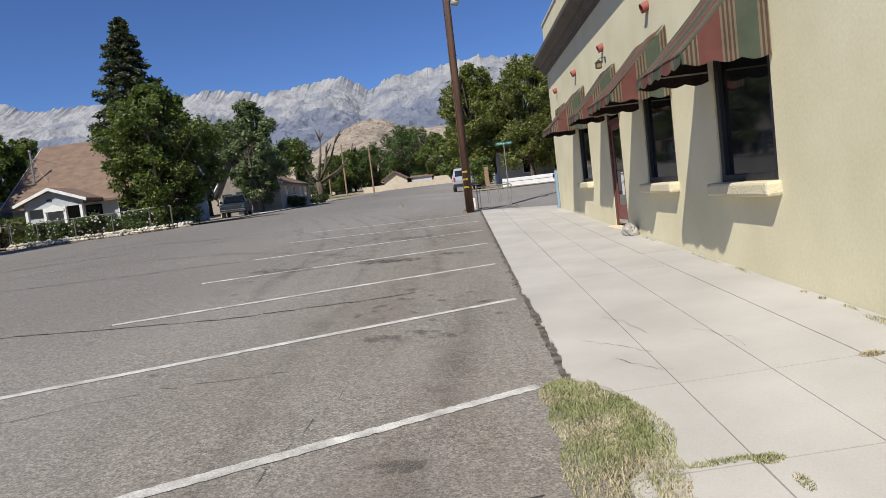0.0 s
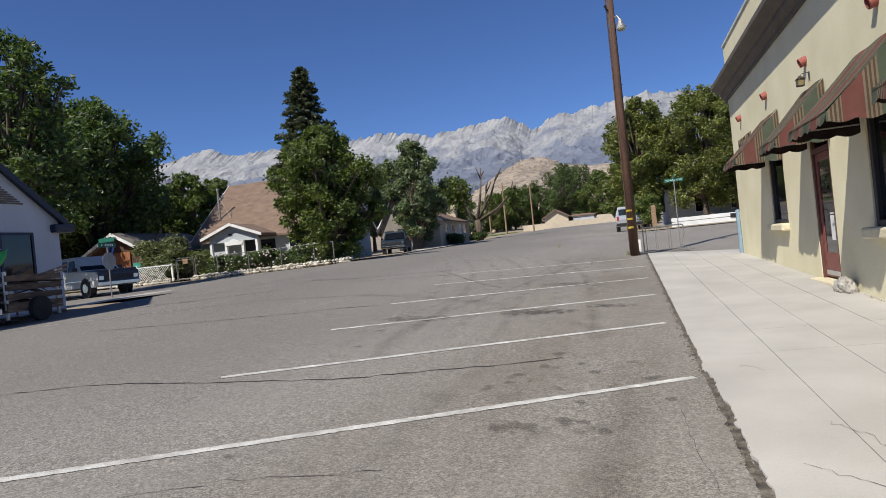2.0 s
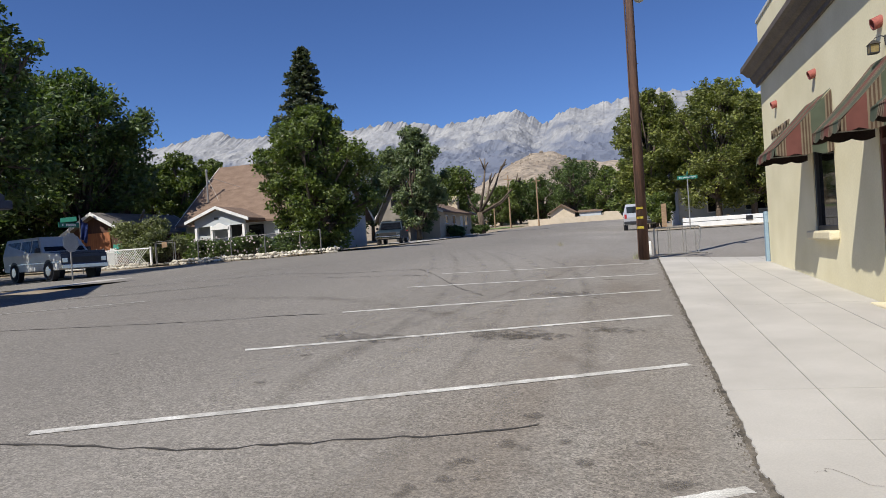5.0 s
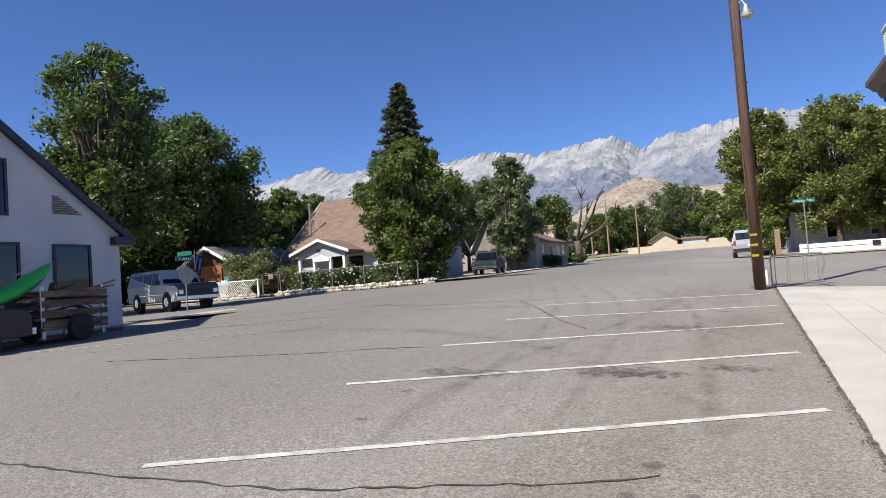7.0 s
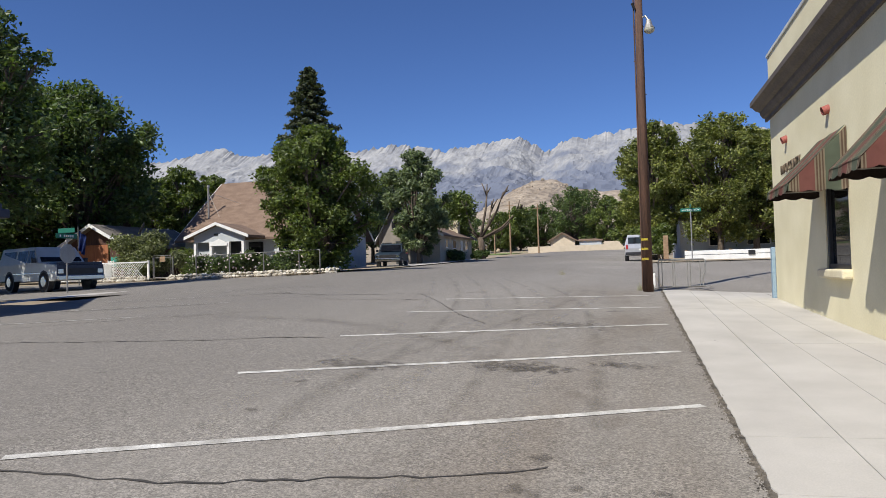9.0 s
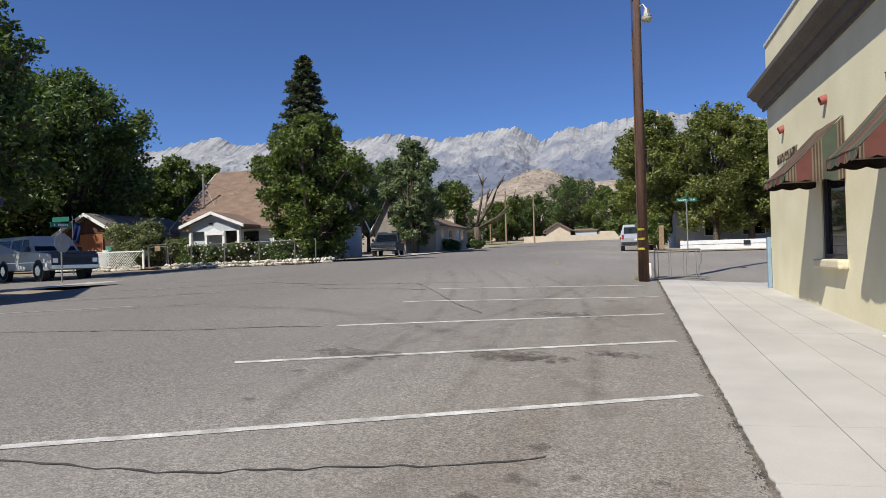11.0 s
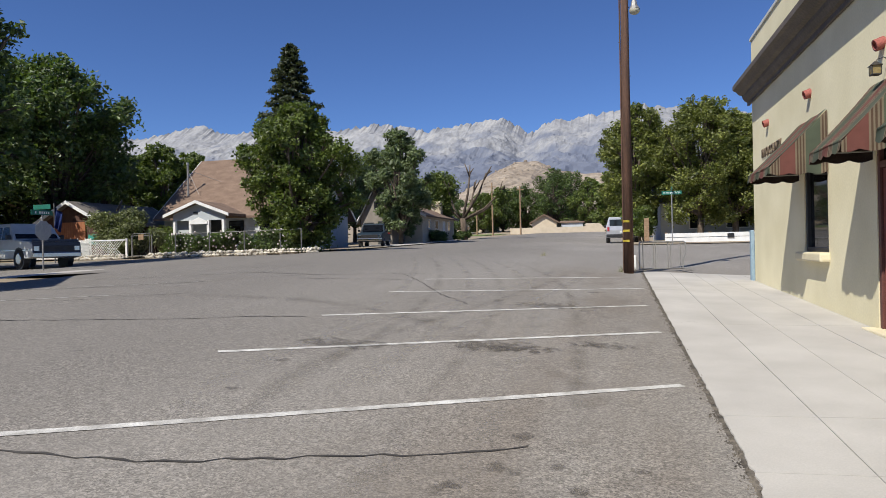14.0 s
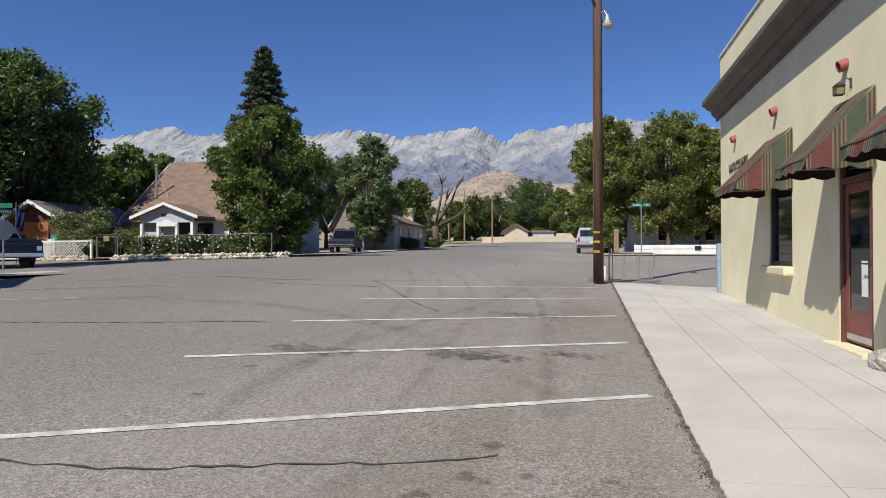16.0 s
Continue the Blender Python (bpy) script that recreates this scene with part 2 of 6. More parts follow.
KAYAK = mat("green_plastic", (0.03, 0.42, 0.06), (0.05, 0.50, 0.09), 3, 0.4, 0.0, 20, 0, 0.05)
SIGNGREEN = mat("green_sign", (0.008, 0.12, 0.08), (0.012, 0.15, 0.10), 4, 0.5, 0.0)
SIGNBACK = mat("sign_back_metal", (0.28, 0.29, 0.30), (0.36, 0.37, 0.38), 4, 0.5, 0.0, 30, 0.5)
BLUEPOST = mat("pale_blue_paint", (0.20, 0.29, 0.36), (0.25, 0.34, 0.41), 4, 0.6, 0.1)
LETTER = mat("brown_letter", (0.11, 0.08, 0.05), (0.15, 0.11, 0.075), 5, 0.6, 0.0)
TURQ = mat("turquoise_panel", (0.03, 0.25, 0.20), (0.04, 0.30, 0.25), 5, 0.6, 0.0)
ROSE = mat("rose_petals", (0.55, 0.45, 0.42), (0.75, 0.68, 0.66), 5, 0.7, 0.0)


def stain_mat(name, col, amount, scale):
    """A stain whose edge fades by noise: transparent where clean."""
    m = bpy.data.materials.new(name)
    m.use_nodes = True
    n, ln = m.node_tree.nodes, m.node_tree.links
    b = n["Principled BSDF"]
    b.inputs["Base Color"].default_value, b.inputs["Roughness"].default_value = (*col, 1), 0.85
    co, nz = n.new("ShaderNodeTexCoord"), n.new("ShaderNodeTexNoise")
    nz.inputs["Scale"].default_value, nz.inputs["Detail"].default_value = scale, 6
    ln.new(co.outputs["Object"], nz.inputs["Vector"])
    ln2 = n.new("ShaderNodeVectorMath")
    ln2.operation = "LENGTH"
    mp = n.new("ShaderNodeMapping")
    mp.inputs["Location"].default_value, mp.inputs["Scale"].default_value = (-1, -1, 0), (2, 2, 0)
    ln.new(co.outputs["Generated"], mp.inputs[0])
    ln.new(mp.outputs[0], ln2.inputs[0])
    fall = n.new("ShaderNodeMapRange")
    fall.inputs["From Min"].default_value, fall.inputs["From Max"].default_value = 1.0, 0.15
    ln.new(ln2.outputs["Value"], fall.inputs["Value"])
    mul = n.new("ShaderNodeMath")
    mul.operation = "MULTIPLY"
    grain = n.new("ShaderNodeMapRange")
    grain.inputs["From Min"].default_value, grain.inputs["From Max"].default_value = 0.35, 0.65
    ln.new(nz.outputs[0], grain.inputs["Value"])
    ragged = n.new("ShaderNodeMath")
    ragged.operation = "MULTIPLY_ADD"
    ragged.inputs[1].default_value = 1.3
    ln.new(grain.outputs[0], ragged.inputs[0]), ln.new(fall.outputs[0], ragged.inputs[2])
    rim = n.new("ShaderNodeMapRange")
    rim.inputs["From Min"].default_value, rim.inputs["From Max"].default_value = 0.95, 1.5
    ln.new(ragged.outputs[0], rim.inputs["Value"])
    keep = n.new("ShaderNodeMath")
    keep.operation, keep.inputs[1].default_value = "MULTIPLY", 4.0
    keep.use_clamp = True
    ln.new(fall.outputs[0], keep.inputs[0])
    ln.new(rim.outputs[0], mul.inputs[0]), ln.new(keep.outputs[0], mul.inputs[1])
    amt = n.new("ShaderNodeMath")
    amt.operation = "MULTIPLY"
    amt.inputs[1].default_value = amount
    ln.new(mul.outputs[0], amt.inputs[0])
    ln.new(amt.outputs[0], b.inputs["Alpha"])
    return m


OILSTAIN = stain_mat("oil_stain", (0.085, 0.074, 0.063), 0.34, 9)


def tyre_mat(name, col, amount):
    """Rubber laid down by turning wheels: strongest along the middle of the strip, broken along its length."""
    m = bpy.data.materials.new(name)
    m.use_nodes = True
    n, ln = m.node_tree.nodes, m.node_tree.links
    b = n["Principled BSDF"]
    b.inputs["Base Color"].default_value, b.inputs["Roughness"].default_value = (*col, 1), 0.9
    uv, sp = n.new("ShaderNodeUVMap"), n.new("ShaderNodeSeparateXYZ")
    ln.new(uv.outputs[0], sp.inputs[0])
    hump = n.new("ShaderNodeMath")
    hump.operation, hump.inputs[1].default_value = "PINGPONG", 0.5
    ln.new(sp.outputs[0], hump.inputs[0])
    nz, co = n.new("ShaderNodeTexNoise"), n.new("ShaderNodeTexCoord")
    nz.inputs["Scale"].default_value, nz.inputs["Detail"].default_value = 1.6, 7
    ln.new(co.outputs["Object"], nz.inputs["Vector"])
    br = n.new("ShaderNodeMapRange")
    br.inputs["From Min"].default_value, br.inputs["From Max"].default_value, br.inputs["To Max"].default_value = 0.35, 0.65, amount * 2
    ln.new(nz.outputs[0], br.inputs["Value"])
    ends = n.new("ShaderNodeMath")
    ends.operation, ends.inputs[1].default_value = "PINGPONG", 0.5
    ln.new(sp.outputs[1], ends.inputs[0])
    a, c = n.new("ShaderNodeMath"), n.new("ShaderNodeMath")
    a.operation = c.operation = "MULTIPLY"
    ln.new(hump.outputs[0], a.inputs[0]), ln.new(br.outputs[0], a.inputs[1])
    soft = n.new("ShaderNodeMapRange")
    soft.inputs["From Max"].default_value = 0.2
    ln.new(ends.outputs[0], soft.inputs["Value"])
    ln.new(a.outputs[0], c.inputs[0]), ln.new(soft.outputs[0], c.inputs[1])
    ln.new(c.outputs[0], b.inputs["Alpha"])
    return m


DARKTYRE = tyre_mat("dark_tyre_mark", (0.13, 0.112, 0.093), 0.26)
PALETYRE = tyre_mat("pale_tyre_mark", (0.33, 0.305, 0.275), 0.4)


def awning_mat():
    """Sun-faded canvas: red and green fields with cream and brown pinstripes, by the metre along u."""
    m = bpy.data.materials.new("striped_canvas")
    m.use_nodes = True
    n, ln = m.node_tree.nodes, m.node_tree.links
    b = n["Principled BSDF"]
    b.inputs["Roughness"].default_value = 0.9
    uv = n.new("ShaderNodeUVMap")
    sp = n.new("ShaderNodeSeparateXYZ")
    ln.new(uv.outputs[0], sp.inputs[0])
    fr = n.new("ShaderNodeMath")
    fr.operation = "FRACT"
    dv = n.new("ShaderNodeMath")
    dv.operation, dv.inputs[1].default_value = "DIVIDE", 0.74
    ln.new(sp.outputs[0], dv.inputs[0]), ln.new(dv.outputs[0], fr.inputs[0])
    rp = n.new("ShaderNodeValToRGB")
    rp.color_ramp.interpolation = "CONSTANT"
    red, green, cream, brown = (0.235, 0.092, 0.075, 1), (0.125, 0.15, 0.105, 1), (0.29, 0.235, 0.165, 1), (0.14, 0.09, 0.06, 1)
    stops = [(0.0, red), (0.30, cream), (0.33, brown), (0.36, cream), (0.39, brown), (0.42, cream), (0.45, brown), (0.48, cream),
             (0.51, green), (0.80, cream), (0.83, brown), (0.86, cream), (0.89, brown), (0.92, cream), (0.95, brown), (0.98, cream)]
    el = rp.color_ramp.elements
    el[0].position, el[0].color = stops[0]
    el[1].position, el[1].color = stops[1]
    for p, c in stops[2:]:
        el.new(p).color = c
    ln.new(fr.outputs[0], rp.inputs[0])
    nz, co = n.new("ShaderNodeTexNoise"), n.new("ShaderNodeTexCoord")
    nz.inputs["Scale"].default_value, nz.inputs["Detail"].default_value = 3, 6
    ln.new(co.outputs["Object"], nz.inputs["Vector"])
    hv, mr = n.new("ShaderNodeHueSaturation"), n.new("ShaderNodeMapRange")
    mr.inputs["From Min"].default_value, mr.inputs["From Max"].default_value = 0.3, 0.7
    mr.inputs["To Min"].default_value, mr.inputs["To Max"].default_value = 0.85, 1.2
    ln.new(nz.outputs[0], mr.inputs["Value"]), ln.new(mr.outputs[0], hv.inputs["Value"])
    ln.new(rp.outputs[0], hv.inputs["Color"]), ln.new(hv.outputs[0], b.inputs["Base Color"])
    return m


CANVAS = awning_mat()
# plain dark canvas for the far cheek of each awning
DARKCANVAS = mat("dark_brown_canvas", (0.030, 0.020, 0.017), (0.055, 0.036, 0.030), 6, 0.95, 0.2, 40)


# ---- mesh helpers ----
def mesh_ob(name, bm, material, smooth=False):
    me = bpy.data.meshes.new(name)
    bm.to_mesh(me)
    bm.free()
    if smooth:
        me.polygons.foreach_set("use_smooth", [True] * len(me.polygons))
    for m in material if isinstance(material, (list, tuple)) else (material,):
        me.materials.append(m)
    return new(name, me)


def part(name, bm, material, parent, label="", smooth=False):
    ob = mesh_ob(name, bm, material, smooth)
    ob.parent = parent
    if label:
        tagged(ob, label)
    return ob


def thing(name, x, y, z, label, category, group="", kind="", rz=0.0):
    e = new(name)
    e.matrix_world = pose(x, y, z, 0, 0, rz)
    return tagged(e, label, category, group, kind)


def add_box(bm, x0, x1, y0, y1, z0, z1, bevel=0.0, m=None):
    r = bmesh.ops.create_cube(bm, size=1)
    vs = r["verts"]
    bmesh.ops.transform(bm, verts=vs, matrix=Matrix.Translation(((x0 + x1) / 2, (y0 + y1) / 2, (z0 + z1) / 2)) @ Matrix.Diagonal((x1 - x0, y1 - y0, z1 - z0, 1)))
    if bevel:
        es = list({e for v in vs for e in v.link_edges})
        r = bmesh.ops.bevel(bm, geom=es, offset=bevel, segments=2, affect="EDGES", profile=0.5)
        vs = list({v for f in r["faces"] for v in f.verts} | {v for v in vs if v.is_valid})
    if m is not None:
        bmesh.ops.transform(bm, verts=vs, matrix=m)
    return bm


def box(x0, x1, y0, y1, z0, z1, bevel=0.0, m=None):
    return add_box(bmesh.new(), x0, x1, y0, y1, z0, z1, bevel, m)


def add_tube(bm, pts, radii, sides=8, cap=True):
    """A tapered tube along points."""
    rings = []
    for i, p in enumerate(pts):
        p = Vector(p)
        d = Vector(pts[min(i + 1, len(pts) - 1)]) - Vector(pts[max(i - 1, 0)])
        d.normalize()
        a = d.orthogonal().normalized() if abs(d.z) > 0.9 else d.cross(Vector((0, 0, 1))).normalized()
        if abs(d.z) > 0.9:
            a = Vector((1, 0, 0)) - d * d.x
            a.normalize()
        b = d.cross(a)
        r = radii[i] if isinstance(radii, (list, tuple)) else radii
        rings.append([bm.verts.new(p + (a * math.cos(2 * math.pi * k / sides) + b * math.sin(2 * math.pi * k / sides)) * r) for k in range(sides)])
    for u, v in zip(rings, rings[1:]):
        for k in range(sides):
            bm.faces.new((u[k], u[(k + 1) % sides], v[(k + 1) % sides], v[k]))
    if cap:
        bm.faces.new(rings[0][::-1]), bm.faces.new(rings[-1])
    return bm


def tube(pts, radii, sides=8):
    return add_tube(bmesh.new(), pts, radii, sides)


def prism(profile, y0, y1, axis="y"):
    """A profile of (a, z) pairs pushed along an axis, closed at both ends."""
    bm = bmesh.new()
    put = (lambda a, z, t: (a, t, z)) if axis == "y" else (lambda a, z, t: (t, a, z))
    u = [bm.verts.new(put(a, z, y0)) for a, z in profile]
    v = [bm.verts.new(put(a, z, y1)) for a, z in profile]
    k = len(profile)
    for i in range(k):
        bm.faces.new((u[i], u[(i + 1) % k], v[(i + 1) % k], v[i]))
    bm.faces.new(u[::-1]), bm.faces.new(v)
    bmesh.ops.recalc_face_normals(bm, faces=bm.faces)
    return bm


def quads(name, verts, faces, material, parent=None):
    me = bpy.data.meshes.new(name)
    me.from_pydata(verts, [], faces)
    for m in material if isinstance(material, (list, tuple)) else (material,):
        me.materials.append(m)
    ob = new(name, me)
    ob.parent = parent
    return ob


# ---- ground ----
COLS = (-60, -28, -15, -5, 0.7, 40)
YS = (-80, 0, 24, 36, 46, 60, 85, 140, 400)
HEIGHTS = (
    (-2.0, 0.3, 0.92, 1.40, 1.6, 1.9, 2.8, 4.1, 16),
    (-2.0, 0.3, 0.96, 1.47, 1.6, 1.9, 2.8, 4.1, 16),
    (-2.4, 0.55, 1.26, 1.62, 1.75, 2.05, 2.8, 4.1, 16),
    (-3.17, 0.25, 1.277, 1.62, 1.78, 2.05, 2.75, 4.1, 16),
    (-3.46, -0.035, 0.992, 1.42, 1.70, 1.9, 2.6, 4.1, 16),
    (-3.46, -0.035, 0.90, 1.40, 1.70, 1.9, 2.6, 4.1, 16),
)


def ground_z(x, y):
    col = [float(np.interp(y, YS, h)) for h in HEIGHTS]
    return float(np.interp(x, COLS, col))


def walk_z(x, y):
    """The pavement: from the kerb up or down to the foot of the wall."""
    k = (x - 0.75) / 2.46
    return (1 - k) * (0.0428 * y - 0.035) + k * (0.15 + 0.0297 * y) + 0.012


def spread(a, b, step):
    return list(np.linspace(a, b, max(2, int(round((b - a) / step)) + 1)))


def sheet(name, xs, ys, height, material):
    verts = [(x, y, height(x, y)) for y in ys for x in xs]
    w = len(xs)
    faces = [(j * w + i, j * w + i + 1, (j + 1) * w + i + 1, (j + 1) * w + i) for j in range(len(ys) - 1) for i in range(w - 1)]
    ob = quads(name, verts, faces, material)
    ob.data.polygons.foreach_set("use_smooth", [True] * len(faces))
    return ob


def land_z(x, y):
    """The ground everywhere: the town, then the slope that climbs to the hills."""
    z = ground_z(max(-60, min(40, x)), max(-80, min(400, y)))
    if y > 400:
        z += (y - 400) * 0.06
    sunk = -0.16 if -20 < x < 40 and -60 < y < 150 else -0.03
    return z + sunk


gx = [-4500, -2000, -900, -400, -200, -120] + spread(-80, 60, 4) + [100, 200, 400, 900, 2000, 4500]
gy = [-900, -300, -120] + spread(-80, 160, 4) + [200, 260, 400, 700, 1200, 2000, 3000]
tagged(sheet("ground", gx, gy, land_z, DIRT), "dry sandy brown earth reaching to the hills", "ground", kind="structure")


def road_z(x, y):
    return ground_z(x, y)


road = sheet("road", spread(-15.0, 0.79, 0.5), spread(-40, 139, 1.0), road_z, ASPHALT)
tagged(road, "weathered grey asphalt street with cracks and stains", "road", kind="structure")
side = sheet("road_cross_street", spread(0.82, 40, 1.0), spread(23.55, 43.5, 0.5), lambda x, y: ground_z(x, y) - 0.004 - 0.135 * min(1, max(0, (x - 0.75) / 2.46)) * max(0, min(1, (28 - y) / 4)), ASPHALT)
tagged(side, "grey asphalt of the crossing side street", "road", kind="structure")
side2 = sheet("road_side_street", spread(-60, -15.0, 1.0), spread(22.2, 34.6, 0.5), lambda x, y: ground_z(x, y) - 0.004, ASPHALT)
tagged(side2, "grey asphalt of the shaded side street", "road", kind="structure")

# painted stall lines: slanting from the kerb out to the left
LINES = [(0.55, 2.75, 0.11), (0.55, 5.55, 0.11), (0.66, 8.62, 0.10), (0.58, 11.43, 0.10), (0.57, 14.22, 0.10), (0.55, 16.85, 0.10), (0.60, 19.5, 0.10), (0.38, 22.0, 0.10)]
rng = random.Random(4)
for i, (xr, yr, w) in enumerate(LINES):
    xl, yl = -4.13, yr - 2.86
    if yr > 19:
        yl = yr - 2.5
    if i < 2:
        xl, yl = -4.2, yr - 2.8
    vs, fs = [], []
    n = 150
    d = Vector((xr - xl, yr - yl, 0)).normalized()
    side_v = Vector((-d.y, d.x, 0))
    for k in range(n + 1):
        p = Vector((xl, yl, 0)).lerp(Vector((xr, yr, 0)), k / n)
        for s in (-1, 1):
            q = p + side_v * s * (w / 2) * (rng.uniform(0.86, 1.08) if k < 0.74 * n or i > 2 else rng.uniform(0.7, 1.0))
            vs.append((q.x, q.y, ground_z(q.x, q.y) + 0.0052))
    fs = [(2 * k, 2 * k + 2, 2 * k + 3, 2 * k + 1) for k in range(n)]
    tagged(quads("parking_line", vs, fs, PAINT), "worn white painted parking stall line on asphalt", "road marking", "parking stall lines", "structure")
for i in range(4):
    yl = 13.5 + 2.9 * i
    vs = []
    for k in range(13):
        x = -13.2 + 4.0 * k / 12
        for s in (-0.05, 0.05):
            vs.append((x, yl + 0.62 * (x + 13.2) + s, ground_z(x, yl + 0.62 * (x + 13.2)) + 0.004))
    tagged(quads("parking_line", vs, [(2 * k, 2 * k + 2, 2 * k + 3, 2 * k + 1) for k in range(12)], PAINT), "faint white parking stall line on asphalt", "road marking", "parking stall lines", "structure")


def crack(points, w, seed):
    r = random.Random(seed)
    pts = []
    for (x0, y0), (x1, y1) in zip(points, points[1:]):
        n = max(3, int(math.hypot(x1 - x0, y1 - y0) / 0.12))
        for k in range(n):
            pts.append((x0 + (x1 - x0) * k / n + r.uniform(-0.02, 0.02), y0 + (y1 - y0) * k / n + r.uniform(-0.03, 0.03)))
    vs = []
    for x, y in pts:
        h = w * r.uniform(0.3, 1.0)
        for s in (-h, h):
            vs.append((x + s * 0.3, y + s, ground_z(x, y) + 0.0048))
    tagged(quads("road_crack", vs, [(2 * k, 2 * k + 2, 2 * k + 3, 2 * k + 1) for k in range(len(pts) - 1)], CRACK), "dark crack running through the asphalt", "crack", "cracks in the asphalt", "structure")


crack([(-7.5, 7.6), (-5.6, 8.3), (-4.4, 8.32), (-3.6, 8.42), (-2.7, 8.52), (-1.9, 8.86), (-1.2, 9.1), (-0.8, 9.3), (-0.45, 9.52)], 0.022, 1)
crack([(-9.5, 12.6), (-6.0, 13.2), (-4.2, 13.9)], 0.026, 2)
crack([(-12.5, 12.0), (-9.5, 15.2), (-7.2, 17.0)], 0.03, 3)
crack([(-5.0, 20.6), (-4.2, 19.2), (-3.1, 17.0), (-2.3, 15.8)], 0.026, 4)
crack([(-7.2, 19.5), (-5.4, 19.2), (-4.2, 19.2)], 0.026, 5)
crack([(-1.1, 4.2), (-0.95, 5.3), (-0.7, 6.3)], 0.009, 6)
crack([(0.55, 6.2), (0.45, 7.6), (0.6, 8.3)], 0.008, 7)
crack([(-9.5, 21.5), (-7.4, 20.6), (-5.0, 20.6), (-3.4, 21.6)], 0.03, 10)
crack([(-13.0, 16.5), (-10.5, 17.6), (-8.0, 20.2), (-7.4, 20.6)], 0.032, 11)
crack([(-3.6, 5.2), (-2.4, 6.0), (-1.3, 6.3)], 0.006, 12)
crack([(-5.6, 24.5), (-3.8, 23.6), (-3.0, 23.9)], 0.018, 8)
crack([(0.4, 4.0), (-0.6, 3.4), (-1.0, 2.6)], 0.012, 9)


def stain(x, y, w, l, material, turn=0.0, lift=0.007):
    vs = []
    c, s = math.cos(radians(turn)), math.sin(radians(turn))
    n = 6
    for j in range(n + 1):
        for i in range(n + 1):
            a, b = w * (i / n - 0.5), l * (j / n - 0.5)
            px, py = x + a * c - b * s, y + a * s + b * c
            vs.append((px, py, ground_z(px, py) + lift))
    fs = [(j * (n + 1) + i, j * (n + 1) + i + 1, (j + 1) * (n + 1) + i + 1, (j + 1) * (n + 1) + i) for j in range(n) for i in range(n)]
    ob = quads("road_stain", vs, fs, material)
    tagged(ob, "dark stain soaked into the asphalt", "stain", "stains on the asphalt", "structure")


for y in (4.4, 7.3, 13.0, 15.8, 18.4):
    stain(-0.35, y, 0.45, 0.22, OILSTAIN, 10, 0.009)
stain(-0.75, 7.15, 0.6, 0.36, OILSTAIN, 0, 0.010), stain(-0.15, 7.1, 0.4, 0.22, OILSTAIN, 0, 0.010)
stain(-1.35, 12.6, 1.35, 0.62, OILSTAIN, 12, 0.0090), stain(-1.0, 12.55, 0.9, 0.5, OILSTAIN, -8, 0.0092)
stain(-0.1, 13.05, 0.9, 0.42, OILSTAIN, -10, 0.0088)
stain(-1.0, 16.2, 1.7, 0.7, OILSTAIN, 5, 0.010), stain(-3.0, 12.2, 1.6, 0.5, OILSTAIN, -10, 0.010)
for x, y in ((-0.62, 9.62), (-0.6, 9.0), (-0.35, 9.1), (-0.2, 8.8), (0.1, 9.2), (-0.75, 8.5), (-3.3, 11.2), (-5.6, 11.0), (-1.0, 8.62), (-0.9, 8.7), (-2.6, 6.4), (-3.2, 10.1), (-0.98, 8.4), (-0.5, 8.2), (0.3, 8.6), (-1.15, 8.2), (-0.05, 8.3), (0.45, 7.9), (-0.72, 9.0), (-0.3, 7.8)):
    stain(x, y, rng.uniform(0.11, 0.26), rng.uniform(0.08, 0.16), OILSTAIN, rng.uniform(0, 90), 0.011)


def tyre_mark(points, w, material, lift):
    """A strip that follows a smooth curve through the points."""
    ts = np.linspace(0, len(points) - 1, 60)
    c = np.polynomial.polynomial.polyfit(range(len(points)), np.array(points), len(points) - 1)
    mid = np.polynomial.polynomial.polyval(ts, c).T
    d = np.gradient(mid, axis=0)
    d /= np.linalg.norm(d, axis=1)[:, None]
    bm = bmesh.new()
    uv = bm.loops.layers.uv.new("UVMap")
    rows_ = []
    for p, q in zip(mid, d):
        rows_.append([bm.verts.new((p[0] - q[1] * w * k, p[1] + q[0] * w * k, ground_z(p[0] - q[1] * w * k, p[1] + q[0] * w * k) + lift)) for k in (-0.5, -0.17, 0.17, 0.5)])
    for i in range(59):
        for k in range(3):
            f = bm.faces.new((rows_[i][k], rows_[i + 1][k], rows_[i + 1][k + 1], rows_[i][k + 1]))
            for lp, (a, b) in zip(f.loops, ((i, k), (i + 1, k), (i + 1, k + 1), (i, k + 1))):
                lp[uv].uv = (b / 3, a / 59)
    tagged(mesh_ob("tyre_mark", bm, material), "faint curved tyre mark on the asphalt", "tyre mark", "tyre marks", "structure")


for k in range(6):
    o = 0.62 * k
    tyre_mark([(-0.2 - o, 7.6 + 0.3 * k), (-0.5 - o, 14.5), (-1.3 - 1.1 * o, 20.5), (-3.6 - 1.4 * o, 27 + 0.8 * k)], 0.24, DARKTYRE if k % 2 == 0 else PALETYRE, 0.0015 + 0.0003 * k)
for k in range(3):
    tyre_mark([(-1.9 - 0.5 * k, 9.2), (-2.2 - 0.6 * k, 12.5), (-1.2 - 0.5 * k, 18.0), (-0.8 - 0.4 * k, 24)], 0.28, PALETYRE if k != 1 else DARKTYRE, 0.0033 + 0.0002 * k)
tyre_mark([(-9.0, 16.0), (-5.5, 15.6), (-2.6, 14.0), (-1.2, 11.5)], 0.6, DARKTYRE, 0.0040)
